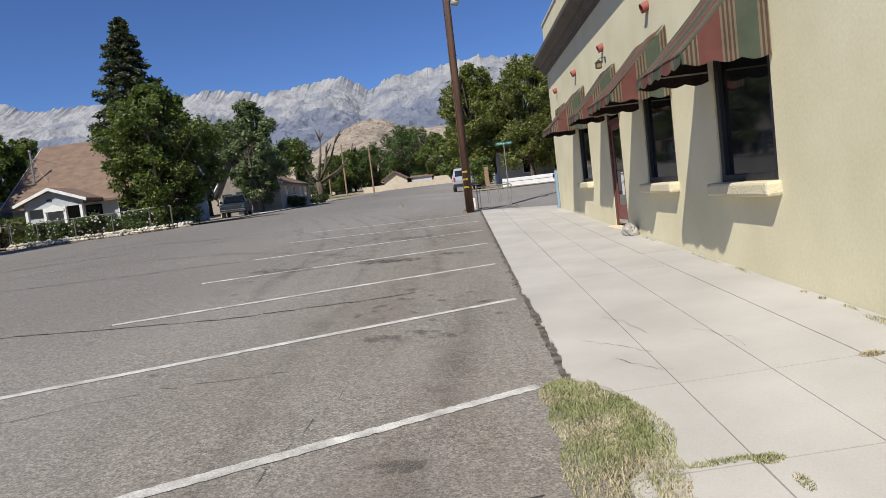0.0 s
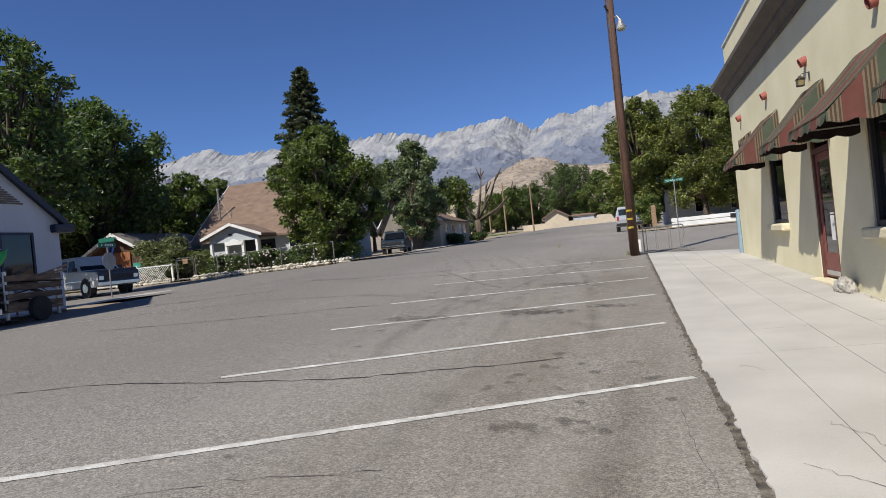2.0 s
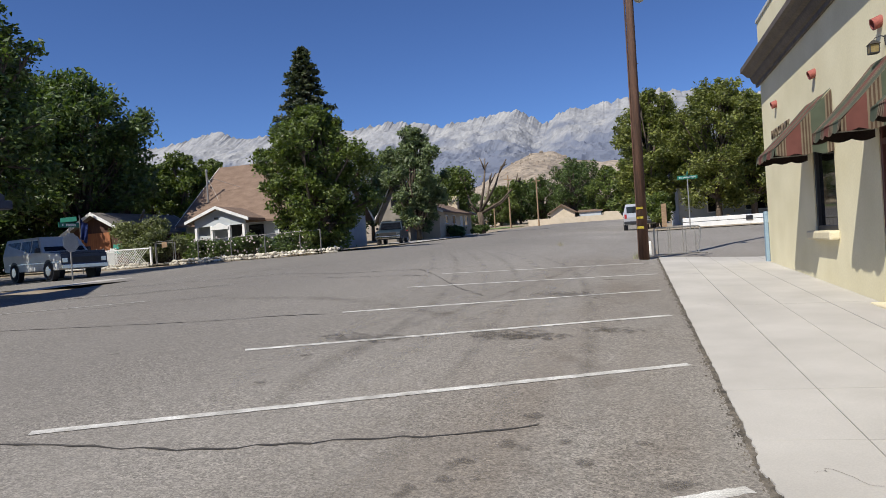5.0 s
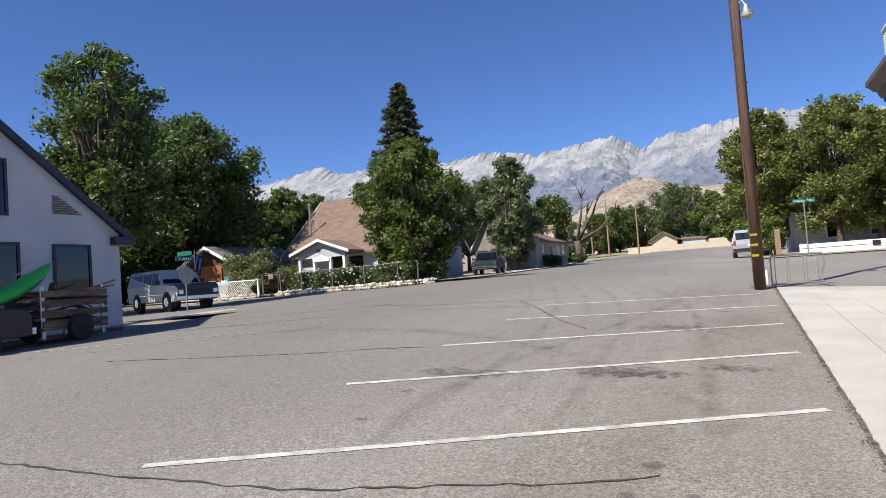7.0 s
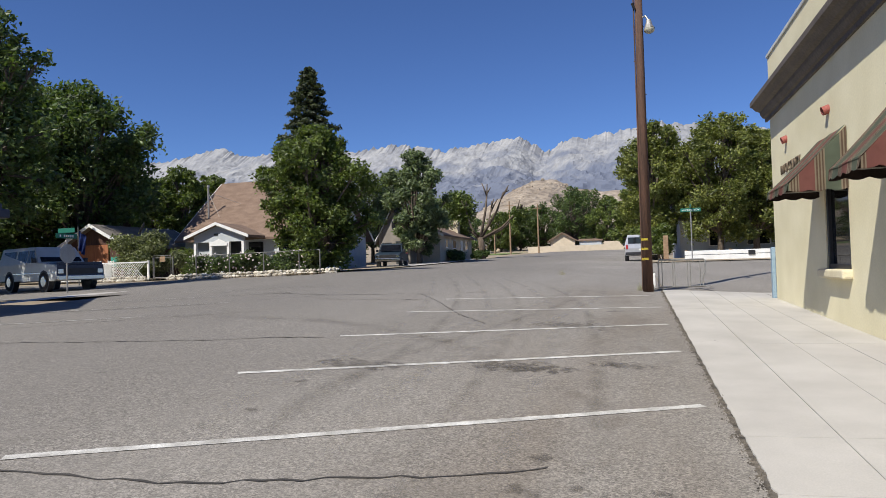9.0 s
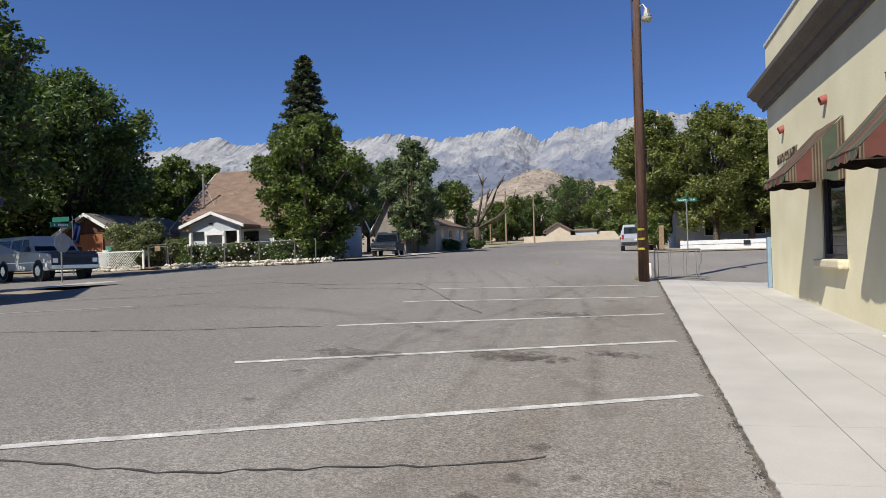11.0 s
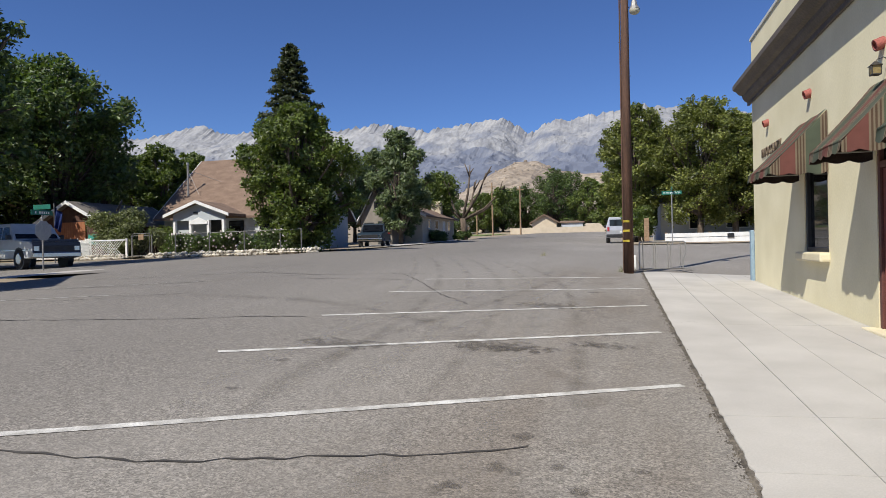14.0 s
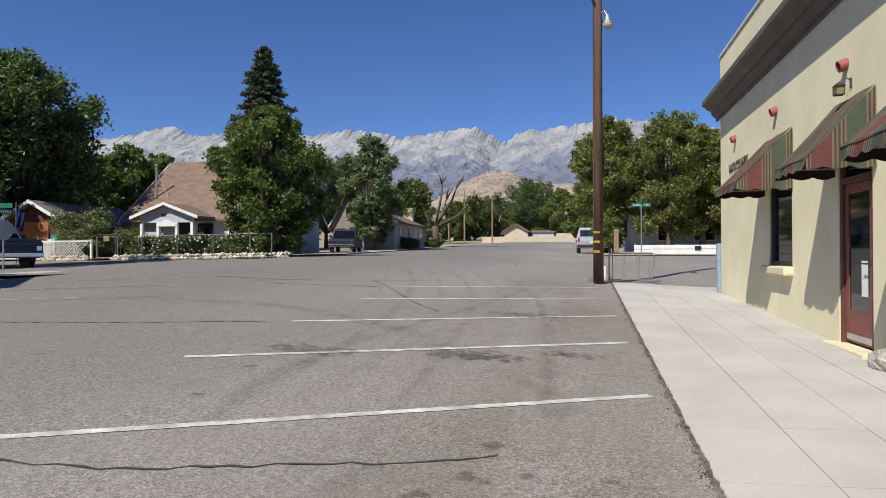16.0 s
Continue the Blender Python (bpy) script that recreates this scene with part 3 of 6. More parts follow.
tyre_mark([(-0.1, 2.2), (-0.2, 4.5), (0.05, 7.0), (0.0, 9.5)], 0.5, DARKTYRE, 0.0042)
tyre_mark([(-1.6, 2.0), (-1.4, 4.5), (-1.5, 7.0), (-1.2, 9.5)], 0.4, DARKTYRE, 0.0044)

# ---- pavement: slabs with recessed joints ----
base = sheet("pavement", spread(0.76, 3.30, 0.254), spread(-12, 23.7, 0.5), lambda x, y: walk_z(x, y) - 0.02, KERB)
tagged(base, "pale concrete pavement of large slabs with cracked edge", "pavement", kind="structure")
XJ = [0.775, 1.44, 2.05, 2.65, 3.235]
YJ = [-12.0, -9, -6, -3, -0.6, 0.55, 1.72, 2.88, 4.04, 5.22, 9.36, 10.52, 14.9, 19.3, 23.68]
rs = random.Random(8)
for j in range(len(YJ) - 1):
    for i in range(4):
        x0, x1, y0, y1 = XJ[i], XJ[i + 1], YJ[j], min(YJ[j + 1], 23.68)
        if y1 - y0 < 0.1:
            continue
        bm = bmesh.new()
        gap = 0.0045
        dz = rs.uniform(-0.001, 0.002)
        n = max(4, int((y1 - y0) / (0.04 if i == 0 else 0.5)))
        left = []
        for k in range(n + 1):
            y = y0 + gap + (y1 - y0 - 2 * gap) * k / n
            jag = 0.0
            if i == 0:
                rough_edge = 0.014 if y > 9.5 else 0.04
                jag = noise.noise((y * 2.3, 2.0, 0.0)) * rough_edge + noise.noise((y * 9.0, 7.0, 0.0)) * rough_edge * 0.8 + noise.noise((y * 27.0, 1.0, 0.0)) * rough_edge * 0.4
                jag += 0.025 * max(0.0, min(1.0, 9.0 - y))
                if 4.05 < y < 5.55:
                    jag += 0.30 * math.sin((y - 4.05) / 1.5 * math.pi) ** 0.6
            left.append((x0 + gap + jag, y))
        right = [(x1 - gap, y) for _, y in left]
        top_l = [bm.verts.new((x, y, walk_z(x, y) + dz)) for x, y in left]
        top_r = [bm.verts.new((x, y, walk_z(x, y) + dz)) for x, y in right]
        low_l = [bm.verts.new((x - 0.006, y, walk_z(x, y) - 0.05)) for x, y in left]
        low_r = [bm.verts.new((x, y, walk_z(x, y) - 0.05)) for x, y in right]
        for k in range(n):
            bm.faces.new((top_l[k], top_r[k], top_r[k + 1], top_l[k + 1]))
            bm.faces.new((low_l[k], top_l[k], top_l[k + 1], low_l[k + 1]))
            bm.faces.new((top_r[k], low_r[k], low_r[k + 1], top_r[k + 1]))
        bm.faces.new((top_l[0], low_l[0], low_r[0], top_r[0]))
        bm.faces.new((top_r[n], low_r[n], low_l[n], top_l[n]))
        part("slab", bm, CONCRETE, base)


corner = sheet("pavement_corner", spread(3.24, 24, 0.8), spread(22.0, 23.7, 0.4), lambda x, y: walk_z(3.24, y), CONCRETE)
tagged(corner, "pale concrete pavement round the building corner", "pavement", kind="structure")


def pave_crack(points, seed):
    r = random.Random(seed)
    pts = []
    for (x0, y0), (x1, y1) in zip(points, points[1:]):
        for k in range(8):
            pts.append((x0 + (x1 - x0) * k / 8 + r.uniform(-0.022, 0.022), y0 + (y1 - y0) * k / 8 + r.uniform(-0.022, 0.022)))
    vs = []
    for x, y in pts:
        h = r.uniform(0.0006, 0.0018)
        vs += [(x - h, y - h, walk_z(x, y) + 0.006), (x + h, y + h, walk_z(x, y) + 0.006)]
    tagged(quads("pavement_crack", vs, [(2 * k, 2 * k + 1, 2 * k + 3, 2 * k + 2) for k in range(len(pts) - 1)], KERB), "thin crack in a concrete slab", "crack", "cracks in the pavement", "structure")


pave_crack([(1.05, 6.5), (1.3, 6.2), (1.5, 5.9)], 1)
pave_crack([(1.35, 7.2), (1.5, 6.9), (1.6, 6.4)], 2)
pave_crack([(1.2, 5.9), (1.35, 5.6), (1.5, 5.45)], 3)
pave_crack([(1.95, 6.4), (2.1, 6.0), (2.1, 5.7)], 4)
pave_crack([(1.0, 8.8), (1.1, 8.9), (1.3, 8.6)], 5)
pave_crack([(0.9, 15.0), (1.05, 15.1), (1.15, 15.0)], 6)

# crumbled asphalt along the kerb
rk = random.Random(12)
vs, fs = [], []
for _ in range(5200):
    y = rk.uniform(1.0, 23.4)
    x = 0.755 + 0.04 * max(0.0, min(1.0, 9.0 - y)) + noise.noise((y * 3.1, 2.0, 0.0)) * 0.05 - abs(rk.gauss(0, 0.035)) + rk.uniform(0, 0.03)
    s = rk.uniform(0.004, 0.016) * (1.4 if rk.random() < 0.12 else 1)
    a = rk.uniform(0, 6.28)
    z = ground_z(x, y)
    k = len(vs)
    for q in range(3):
        vs.append((x + s * math.cos(a + 2.09 * q), y + s * math.sin(a + 2.09 * q) * 1.3, z - 0.002))
    vs.append((x + rk.uniform(-0.3, 0.3) * s, y, z + s * rk.uniform(0.5, 1.1)))
    fs += [(k, k + 1, k + 3), (k + 1, k + 2, k + 3), (k + 2, k, k + 3)]
tagged(quads("kerb_rubble", vs, fs, KERB), "crumbled asphalt grit along the kerb edge", "rubble", kind="stuff")

# crumbled strip, its dark tone doubling as the slab edge's shadow line
ks = spread(0.5, 23.6, 0.06)
vs, fs = [], []
for y in ks:
    inner = 0.81 + noise.noise((y * 3.1, 2.0, 0.0)) * 0.05
    outer = 0.74 + noise.noise((y * 5.3, 9.0, 0.0)) * 0.03 + noise.noise((y * 17.0, 4.0, 0.0)) * 0.02
    vs += [(outer, y, ground_z(outer, y) + 0.002), (inner, y, ground_z(inner, y) + 0.004)]
fs = [(2 * k, 2 * k + 1, 2 * k + 3, 2 * k + 2) for k in range(len(ks) - 1)]
tagged(quads("crumbled_edge", vs, fs, KERB), "dark crumbled asphalt strip with the slab edge's shadow line painted in", "kerb", kind="structure")

# ---- grass ----
def tuft_field(name, spots, label, tall, mats, seed):
    """spots: (x, y, rx, ry, count)."""
    r = random.Random(seed)
    vs, fs, mi = [], [], []
    for cx, cy, rx, ry, count in spots:
        for _ in range(count):
            a, q = r.uniform(0, 2 * math.pi), math.sqrt(r.random())
            x, y = cx + rx * q * math.cos(a), cy + ry * q * math.sin(a)
            z = max(ground_z(x, y), walk_z(x, y) if x > 0.9 else -9)
            h = tall * r.uniform(0.35, 1.0) * (1.1 - 0.6 * q)
            d = r.uniform(0, 2 * math.pi)
            w = r.uniform(0.0013, 0.0034)
            lean = r.uniform(0.2, 1.3) * h
            px, py = math.cos(d), math.sin(d)
            k = len(vs)
            vs += [(x - py * w, y + px * w, z), (x + py * w, y - px * w, z), (x + px * lean * 0.4 + py * w * 0.7, y + py * lean * 0.4 - px * w * 0.7, z + h * 0.7),
                   (x + px * lean * 0.4 - py * w * 0.7, y + py * lean * 0.4 + px * w * 0.7, z + h * 0.7), (x + px * lean, y + py * lean, z + h * 0.95)]
            fs += [(k, k + 1, k + 2, k + 3), (k + 3, k + 2, k + 4)]
            g = 0 if noise.noise((x * 3.5, y * 3.5, 1)) + r.uniform(-0.35, 0.35) > 0.02 else 1
            mi += [g, g]
    ob = quads(name, vs, fs, mats)
    ob.data.polygons.foreach_set("material_index", mi)
    return tagged(ob, label, "grass", kind="stuff")


tuft_field("grass_patch", [(0.74, 5.32, 0.21, 0.34, 4200), (0.82, 4.85, 0.29, 0.5, 6000), (0.81, 4.2, 0.30, 0.6, 6400), (1.0, 4.6, 0.18, 0.42, 2200), (0.84, 3.4, 0.34, 0.5, 3600)], "half-dry green and straw grass growing through the kerb", 0.052, [GRASSG, GRASSY], 3)
tuft_field("joint_weeds", [(1.30, 4.09, 0.24, 0.03, 380), (1.49, 4.05, 0.075, 0.05, 340), (1.53, 3.8, 0.03, 0.09, 120), (2.68, 5.2, 0.08, 0.05, 380), (2.95, 5.25, 0.12, 0.03, 120), (3.14, 5.8, 0.05, 0.25, 260), (3.17, 7.0, 0.03, 0.05, 60), (3.17, 6.7, 0.03, 0.05, 60), (3.17, 6.3, 0.03, 0.12, 80), (3.18, 8.4, 0.03, 0.3, 120), (3.17, 9.4, 0.03, 0.5, 140), (3.17, 9.9, 0.02, 0.05, 50), (3.17, 12.0, 0.03, 0.4, 120)], "small green weeds in the pavement joints", 0.038, [GRASSG, GRASSY], 5)
tuft_field("street_weed", [(-2.5, 30.0, 0.12, 0.1, 60), (0.5, 23.6, 0.1, 0.1, 80), (0.2, 23.4, 0.08, 0.1, 60)], "sparse dry weed growing from the asphalt", 0.3, [GRASSG, GRASSY], 6)

# ---- cream corner building ----
WX, Y0, Y1 = 3.235, -12.0, 22.0
OPEN = [(7.46, 8.90, 1.40, 2.95), (10.45, 11.92, 1.44, 3.0), (13.52, 14.55, 0.62, 3.0), (16.50, 17.80, 1.55, 3.05)]


def wall_with_openings():
    """The street wall: one slab 0.35 m thick with the openings cut through, its foot following the pavement."""
    bm = bmesh.new()
    ys = sorted({Y0, Y1, *[v for o in OPEN for v in o[:2]]})
    for y0, y1 in zip(ys, ys[1:]):
        o = next((o for o in OPEN if abs(o[0] - y0) < 1e-6), None)
        foot = min(walk_z(WX, y0), walk_z(WX, y1)) - 0.3
        for z0, z1 in ((foot, o[2]), (o[3], 6.42)) if o else ((foot, 6.42),):
            add_box(bm, WX, WX + 0.35, y0, y1, z0, z1)
    bmesh.ops.remove_doubles(bm, verts=bm.verts, dist=1e-4)
    return bm


shop = thing("wall_street_side", 0, 0, 0, "cream stucco wall of a single-storey corner building", "wall", kind="structure")
part("stucco_wall", wall_with_openings(), STUCCO, shop)
part("end_wall", box(WX + 0.35, 16, Y1 - 0.35, Y1, 0.3, 6.42), STUCCO, shop)
part("back_wall", box(16, 16.35, Y0, Y1, -0.5, 6.42), STUCCO, shop)
part("near_end_wall", box(WX + 0.35, 16, Y0, Y0 + 0.35, -0.9, 6.42), STUCCO, shop)
part("roof_deck", box(WX + 0.35, 16, Y0 + 0.35, Y1 - 0.35, 5.6, 5.8), ROOFGREY, shop)
part("room_floor", box(WX + 0.35, 16, Y0 + 0.35, Y1 - 0.35, 0.3, 0.6), OLDWOOD, shop)
part("coping", box(WX - 0.03, WX + 0.40, Y0, Y1 + 0.03, 6.424, 6.50, 0.01), COPING, shop, "pale metal coping")
profile = [(WX - 0.003, 4.98), (WX - 0.05, 4.98), (WX - 0.05, 5.06), (WX - 0.10, 5.08), (WX - 0.15, 5.16), (WX - 0.16, 5.22), (WX - 0.24, 5.25), (WX - 0.31, 5.33), (WX - 0.37, 5.36), (WX - 0.37, 5.46), (WX - 0.003, 5.52)]
corn = mesh_ob("cornice", prism(profile, Y0, Y1 + 0.3), CORNICE)
tagged(corn, "dark brown moulded cornice along the facade", "cornice", kind="structure")
room = mesh_ob("interior_partition", box(6.5, 6.6, Y0 + 0.4, Y1 - 0.4, 0.6, 5.6), OLDWOOD)
tagged(room, "dim partition wall inside the building", "wall", kind="structure")


def shop_window(i, y0, y1, z0, z1):
    w = thing("window_%d" % i, WX + 0.02, y0, z0, "dark-framed shop window set deep in cream stucco", "window", "shop windows", "structure")
    L, H = y1 - y0, z1 - z0
    f = bmesh.new()
    for a, b, c, d in ((0, 0.10, 0, H), (L - 0.10, L, 0, H), (0.10, L - 0.10, 0, 0.08), (0.10, L - 0.10, H - 0.08, H)):
        add_box(f, 0, 0.12, a, b, c, d, 0.008)
    part("window_frame", f, BLACKTRIM, w)
    part("pane", box(0.055, 0.065, 0.10, L - 0.10, 0.08, H - 0.08), GLASS, w)
    s = box(-0.17, 0.0, -0.06, L + 0.08, -0.15, -0.002, 0.03)
    part("window_sill", s, SILLM, w, "thick cream stucco sill")


for i, k in enumerate((0, 1, 3)):
    shop_window(i + 1, *OPEN[k])

y0, y1, z0, z1 = OPEN[2]
door = thing("door_1", WX + 0.012, y0, z0, "closed red-brown door with a tall glass pane", "door", kind="structure")
fr = bmesh.new()
for a, b, c, d in ((0, 0.08, 0, z1 - z0), (y1 - y0 - 0.08, y1 - y0, 0, z1 - z0), (0.08, y1 - y0 - 0.08, z1 - z0 - 0.10, z1 - z0), (0.08, y1 - y0 - 0.08, 2.02, 2.10)):
    add_box(fr, 0, 0.10, a, b, c, d, 0.006)
part("door_frame", fr, DOORDARK, door)
leaf = bmesh.new()
LW = y1 - y0 - 0.18
for a, b, c, d in ((0.09, 0.20, 0.03, 2.01), (0.09 + LW - 0.11, 0.09 + LW, 0.03, 2.01), (0.20, LW - 0.02, 0.03, 0.42), (0.20, LW - 0.02, 1.89, 2.01)):
    add_box(leaf, 0.03, 0.075, a, b, c, d, 0.006)
lf = part("door_leaf", leaf, DOORRED, door)
part("glass_pane", box(0.045, 0.055, 0.20, LW - 0.02, 0.42, 1.89), GLASS, lf)
part("kick_plate", box(0.022, 0.03, 0.14, LW + 0.04, 0.06, 0.14, 0.003), CHROME, lf)
part("door_handle", tube([(0.03, 0.16, 1.02), (-0.03, 0.16, 1.02), (-0.03, 0.27, 1.02)], 0.011), IRON, lf)
part("notice", box(0.038, 0.042, 0.28, 0.46, 0.62, 1.05), WHITE, lf, "white paper notice behind the glass")
part("transom_pane", box(0.045, 0.055, 0.09, LW + 0.09, 2.10, z1 - z0 - 0.10), GLASS, door)
step = mesh_ob("door_step", box(WX - 0.16, WX + 0.2, y0 - 0.12, y1 + 0.15, 0.42, 0.615, 0.015), SILLM)
tagged(step, "low cream concrete door step", "step", kind="structure")


def awning(y0, y1, zb, zt, out):
    """Sloped front, scalloped valance and closed cheeks of thin canvas on a pipe frame."""
    e = thing("awning", WX, y0, 0, "faded red and green striped canvas awning with scalloped valance", "awning", "window awnings")
    L = y1 - y0

    def cloth(name, nu, nv, spot, u_of, material=CANVAS):
        bm = bmesh.new()
        uv = bm.loops.layers.uv.new("UVMap")
        grid = [[bm.verts.new(spot(i / nu, j / nv)) for j in range(nv + 1)] for i in range(nu + 1)]
        for i in range(nu):
            for j in range(nv):
                f = bm.faces.new((grid[i][j], grid[i][j + 1], grid[i + 1][j + 1], grid[i + 1][j]))
                for lp, (a, b) in zip(f.loops, ((i, j), (i, j + 1), (i + 1, j + 1), (i + 1, j))):
                    lp[uv].uv = (u_of(a / nu), b / nv)
        bmesh.ops.solidify(bm, geom=bm.faces[:], thickness=0.004)
        part(name, bm, material, e)

    def drop(t):
        return 0.10 + 0.035 * abs(math.sin(math.pi * t / 0.28))

    def slope(u, s):
        sag = 0.022 * math.sin(math.pi * s) + 0.006 * math.sin(u * L * 9 + y0)
        return (-0.02 - (out - 0.02) * s, 0.006 + (L - 0.012) * u, zt + (zb - zt) * s - sag)

    cloth("front_panel", 24, 6, slope, lambda u: 0.69 - out - u * L)
    cloth("valance", 48, 2, lambda u, s: (-out + 0.012 - 0.022 * s - 0.008 * s * math.sin(u * L * 14), L * u, zb + 0.02 - (drop(u * L) + 0.02) * s), lambda u: 0.69 - out - u * L)
    for y in (0.0, L):
        cloth("cheek", 24, 3, lambda u, s, y=y: (-0.012 - (out - 0.02) * u, y + 0.008 * math.sin(9 * u), (zt + (zb - zt) * u - 0.012) * (1 - s) + (zb - drop(u * out)) * s), lambda u: 0.69 - u * out, CANVAS if y == 0.0 else DARKCANVAS)
    fr = bmesh.new()
    add_tube(fr, [(-0.03, 0.03, zb), (-out + 0.03, 0.03, zb), (-out + 0.03, L - 0.03, zb), (-0.03, L - 0.03, zb)], 0.011, 6)
    part("pipe_frame", fr, STEEL, e)


awning(7.38, 8.98, 2.70, 3.55, 0.86)
awning(10.37, 12.05, 2.76, 3.62, 0.86)
awning(13.38, 14.62, 2.86, 3.68, 0.75)
awning(16.42, 18.05, 2.90, 3.76, 0.86)

vent = thing("vent_pipe", WX, 20.40, 4.25, "terracotta vent pipe stub projecting from the stucco", "vent pipe", "vent pipes on the facade")
bm = bmesh.new()
seg = 20
for r0, r1, x0, x1 in ((0.082, 0.082, 0.02, -0.17), (0.064, 0.064, -0.17, 0.0)):
    add_tube(bm, [(x0, 0, 0), (x1, 0, -0.01)], (r0, r1), seg, False)
for k in range(seg):
    a, b = 2 * math.pi * k / seg, 2 * math.pi * (k + 1) / seg
    bm.faces.new([bm.verts.new((-0.17, r * math.cos(t), r * math.sin(t) - 0.01)) for r, t in ((0.064, a), (0.082, a), (0.082, b), (0.064, b))])
bmesh.ops.transform(bm, verts=bm.verts, matrix=pose(0.0, 0, 0, 0, -16, 0) @ Matrix.Diagonal((0.62, 0.9, 0.9, 1)))
part("pipe", bm, TERRA, vent, smooth=False)
# black disc stands in for the darkness inside the pipe
part("dark_bore", tube([(0.005, 0, 0), (0.0, 0, 0)], 0.063, 16), BLACKTRIM, vent)
for y, z in ((17.32, 4.20), (14.24, 4.14), (11.12, 4.07), (8.0, 4.0), (4.9, 3.95)):
    copy_thing(vent, pose(WX, y, z))

lan = thing("wall_lantern", WX, 14.1, 3.86, "small black wall lantern with amber glass", "lantern")
part("bracket", add_tube(tube([(0.0, 0, 0.06), (-0.10, 0, 0.12), (-0.22, 0, 0.08), (-0.26, 0, 0.02)], 0.012, 6), [(-0.002, 0, -0.1), (-0.012, 0, 0.12)], 0.035, 8), IRON, lan)
part("glass_body", prism([(-0.34, -0.24), (-0.18, -0.24), (-0.16, -0.06), (-0.36, -0.06)], -0.085, 0.085), AMBER, lan)
cage = bmesh.new()
bmesh.ops.create_cone(cage, cap_ends=True, segments=4, radius1=0.17, radius2=0.02, depth=0.10, matrix=pose(-0.26, 0, -0.01, 0, 0, 45))
add_box(cage, -0.355, -0.165, -0.095, 0.095, -0.265, -0.24, 0.005)
for sx in (-0.35, -0.17):
    for sy in (-0.088, 0.088):
        add_box(cage, sx - 0.008, sx + 0.008, sy - 0.008, sy + 0.008, -0.25, -0.05)
part("cage", cage, IRON, lan)

lan.scale = (0.55, 0.55, 0.55)
sign_letters = thing("wall_letters", WX - 0.016, 21.0, 3.56, "raised dark brown letters spelling INYO COUNTY on stucco", "lettering")
at = 0.0
for ch in "INYO COUNTY":
    if ch != " ":
        tx = bpy.data.curves.new("letter", "FONT")
        tx.body, tx.size, tx.extrude = ch, 0.27, 0.012
        tob = new("letter_curve", tx)
        lme = bpy.data.meshes.new_from_object(tob.evaluated_get(bpy.context.evaluated_depsgraph_get()))
        bpy.data.objects.remove(tob)
        lme.materials.clear()
        lme.materials.append(LETTER)
        lo = new("letter", lme)
        lo.parent = sign_letters
        lo.matrix_basis = pose(0, -at, 0, 90, 0, -90)
    at += 0.08 if ch in "I " else 0.175

bp = mesh_ob("corner_post", box(WX - 0.085, WX + 0.0, Y1 + 0.006, Y1 + 0.16, 0.6, 2.0, 0.015), BLUEPOST)
tagged(bp, "pale blue painted metal post at the building corner", "post")

# broken concrete lump by the door step
bm = bmesh.new()
bmesh.ops.create_icosphere(bm, subdivisions=4, radius=0.22)
for v in bm.verts:
    k = 1 + 0.35 * noise.noise(v.co * 5) + 0.15 * noise.noise(v.co * 14)
    v.co = Vector((v.co.x * 0.62 * k, v.co.y * 1.15 * k, max(-0.05, v.co.z * 0.75 * k)))
rock = mesh_ob("concrete_lump", bm, mat("rough_concrete", (0.30, 0.28, 0.25), (0.46, 0.43, 0.38), 7, 0.95, 0.9, 30, 0, 0.25, 0.03))
rock.matrix_world = pose(WX - 0.14, 12.85, walk_z(WX, 12.85) + 0.04)
tagged(rock, "rough broken grey concrete lump at the wall foot", "rubble")

# ---- utility pole ----
pz = ground_z(0.40, 23.15)
pole = thing("utility_pole", 0.40, 23.15, pz - 0.05, "brown wooden utility pole with three yellow plates", "utility pole")
part("pole", tube([(0, 0, 0), (0.01, 0, 5), (0.04, 0, 11.5)], (0.135, 0.108, 0.085), 16), POLEWOOD, pole, smooth=True)
for z in (0.90, 1.16, 1.41):
    bm = bmesh.new()
    ring = [[bm.verts.new((0.1385 * math.cos(a), 0.1385 * math.sin(a), z + dz)) for dz in (-0.03, 0.03)] for a in np.linspace(radians(165), radians(285), 9)]
    for p, q in zip(ring, ring[1:]):
        bm.faces.new((p[0], q[0], q[1], p[1]))
    bmesh.ops.solidify(bm, geom=bm.faces[:], thickness=-0.004)
    part("reflector_plate", bm, YELLOW, pole, "yellow reflective plate bent round the pole")
part("conduit", tube([(-0.13, -0.03, 0.1), (-0.10, -0.03, 10.2)], 0.018, 6), POLEWOOD, pole)
for k in range(8):
    z = 3.4 + 0.9 * k
    s = -1 if k % 2 else 1
    part("pole_step", tube([(0.10 * s, 0, z), (0.15 * s, 0, z + 0.01)], 0.010, 6), IRON, pole)
part("insulator", tube([(-0.08, -0.08, 7.45), (-0.14, -0.16, 7.6)], (0.03, 0.04), 8), IRON, pole)
lamp = part("lamp_arm", tube([(0.09, -0.03, 7.22), (0.18, -0.08, 7.25), (0.26, -0.12, 7.10)], 0.025, 8), STEEL, pole)
bm = tube([(0.26, -0.12, 7.12), (0.26, -0.12, 6.98), (0.27, -0.125, 6.88)], (0.06, 0.09, 0.14), 14)
part("lamp_head", bm, STEEL, pole, "grey street lamp head")
bm = bmesh.new()
bmesh.ops.create_uvsphere(bm, u_segments=14, v_segments=8, radius=0.14, matrix=Matrix.Translation((0.27, -0.125, 6.86)) @ Matrix.Diagonal((1, 1, 0.75, 1)))
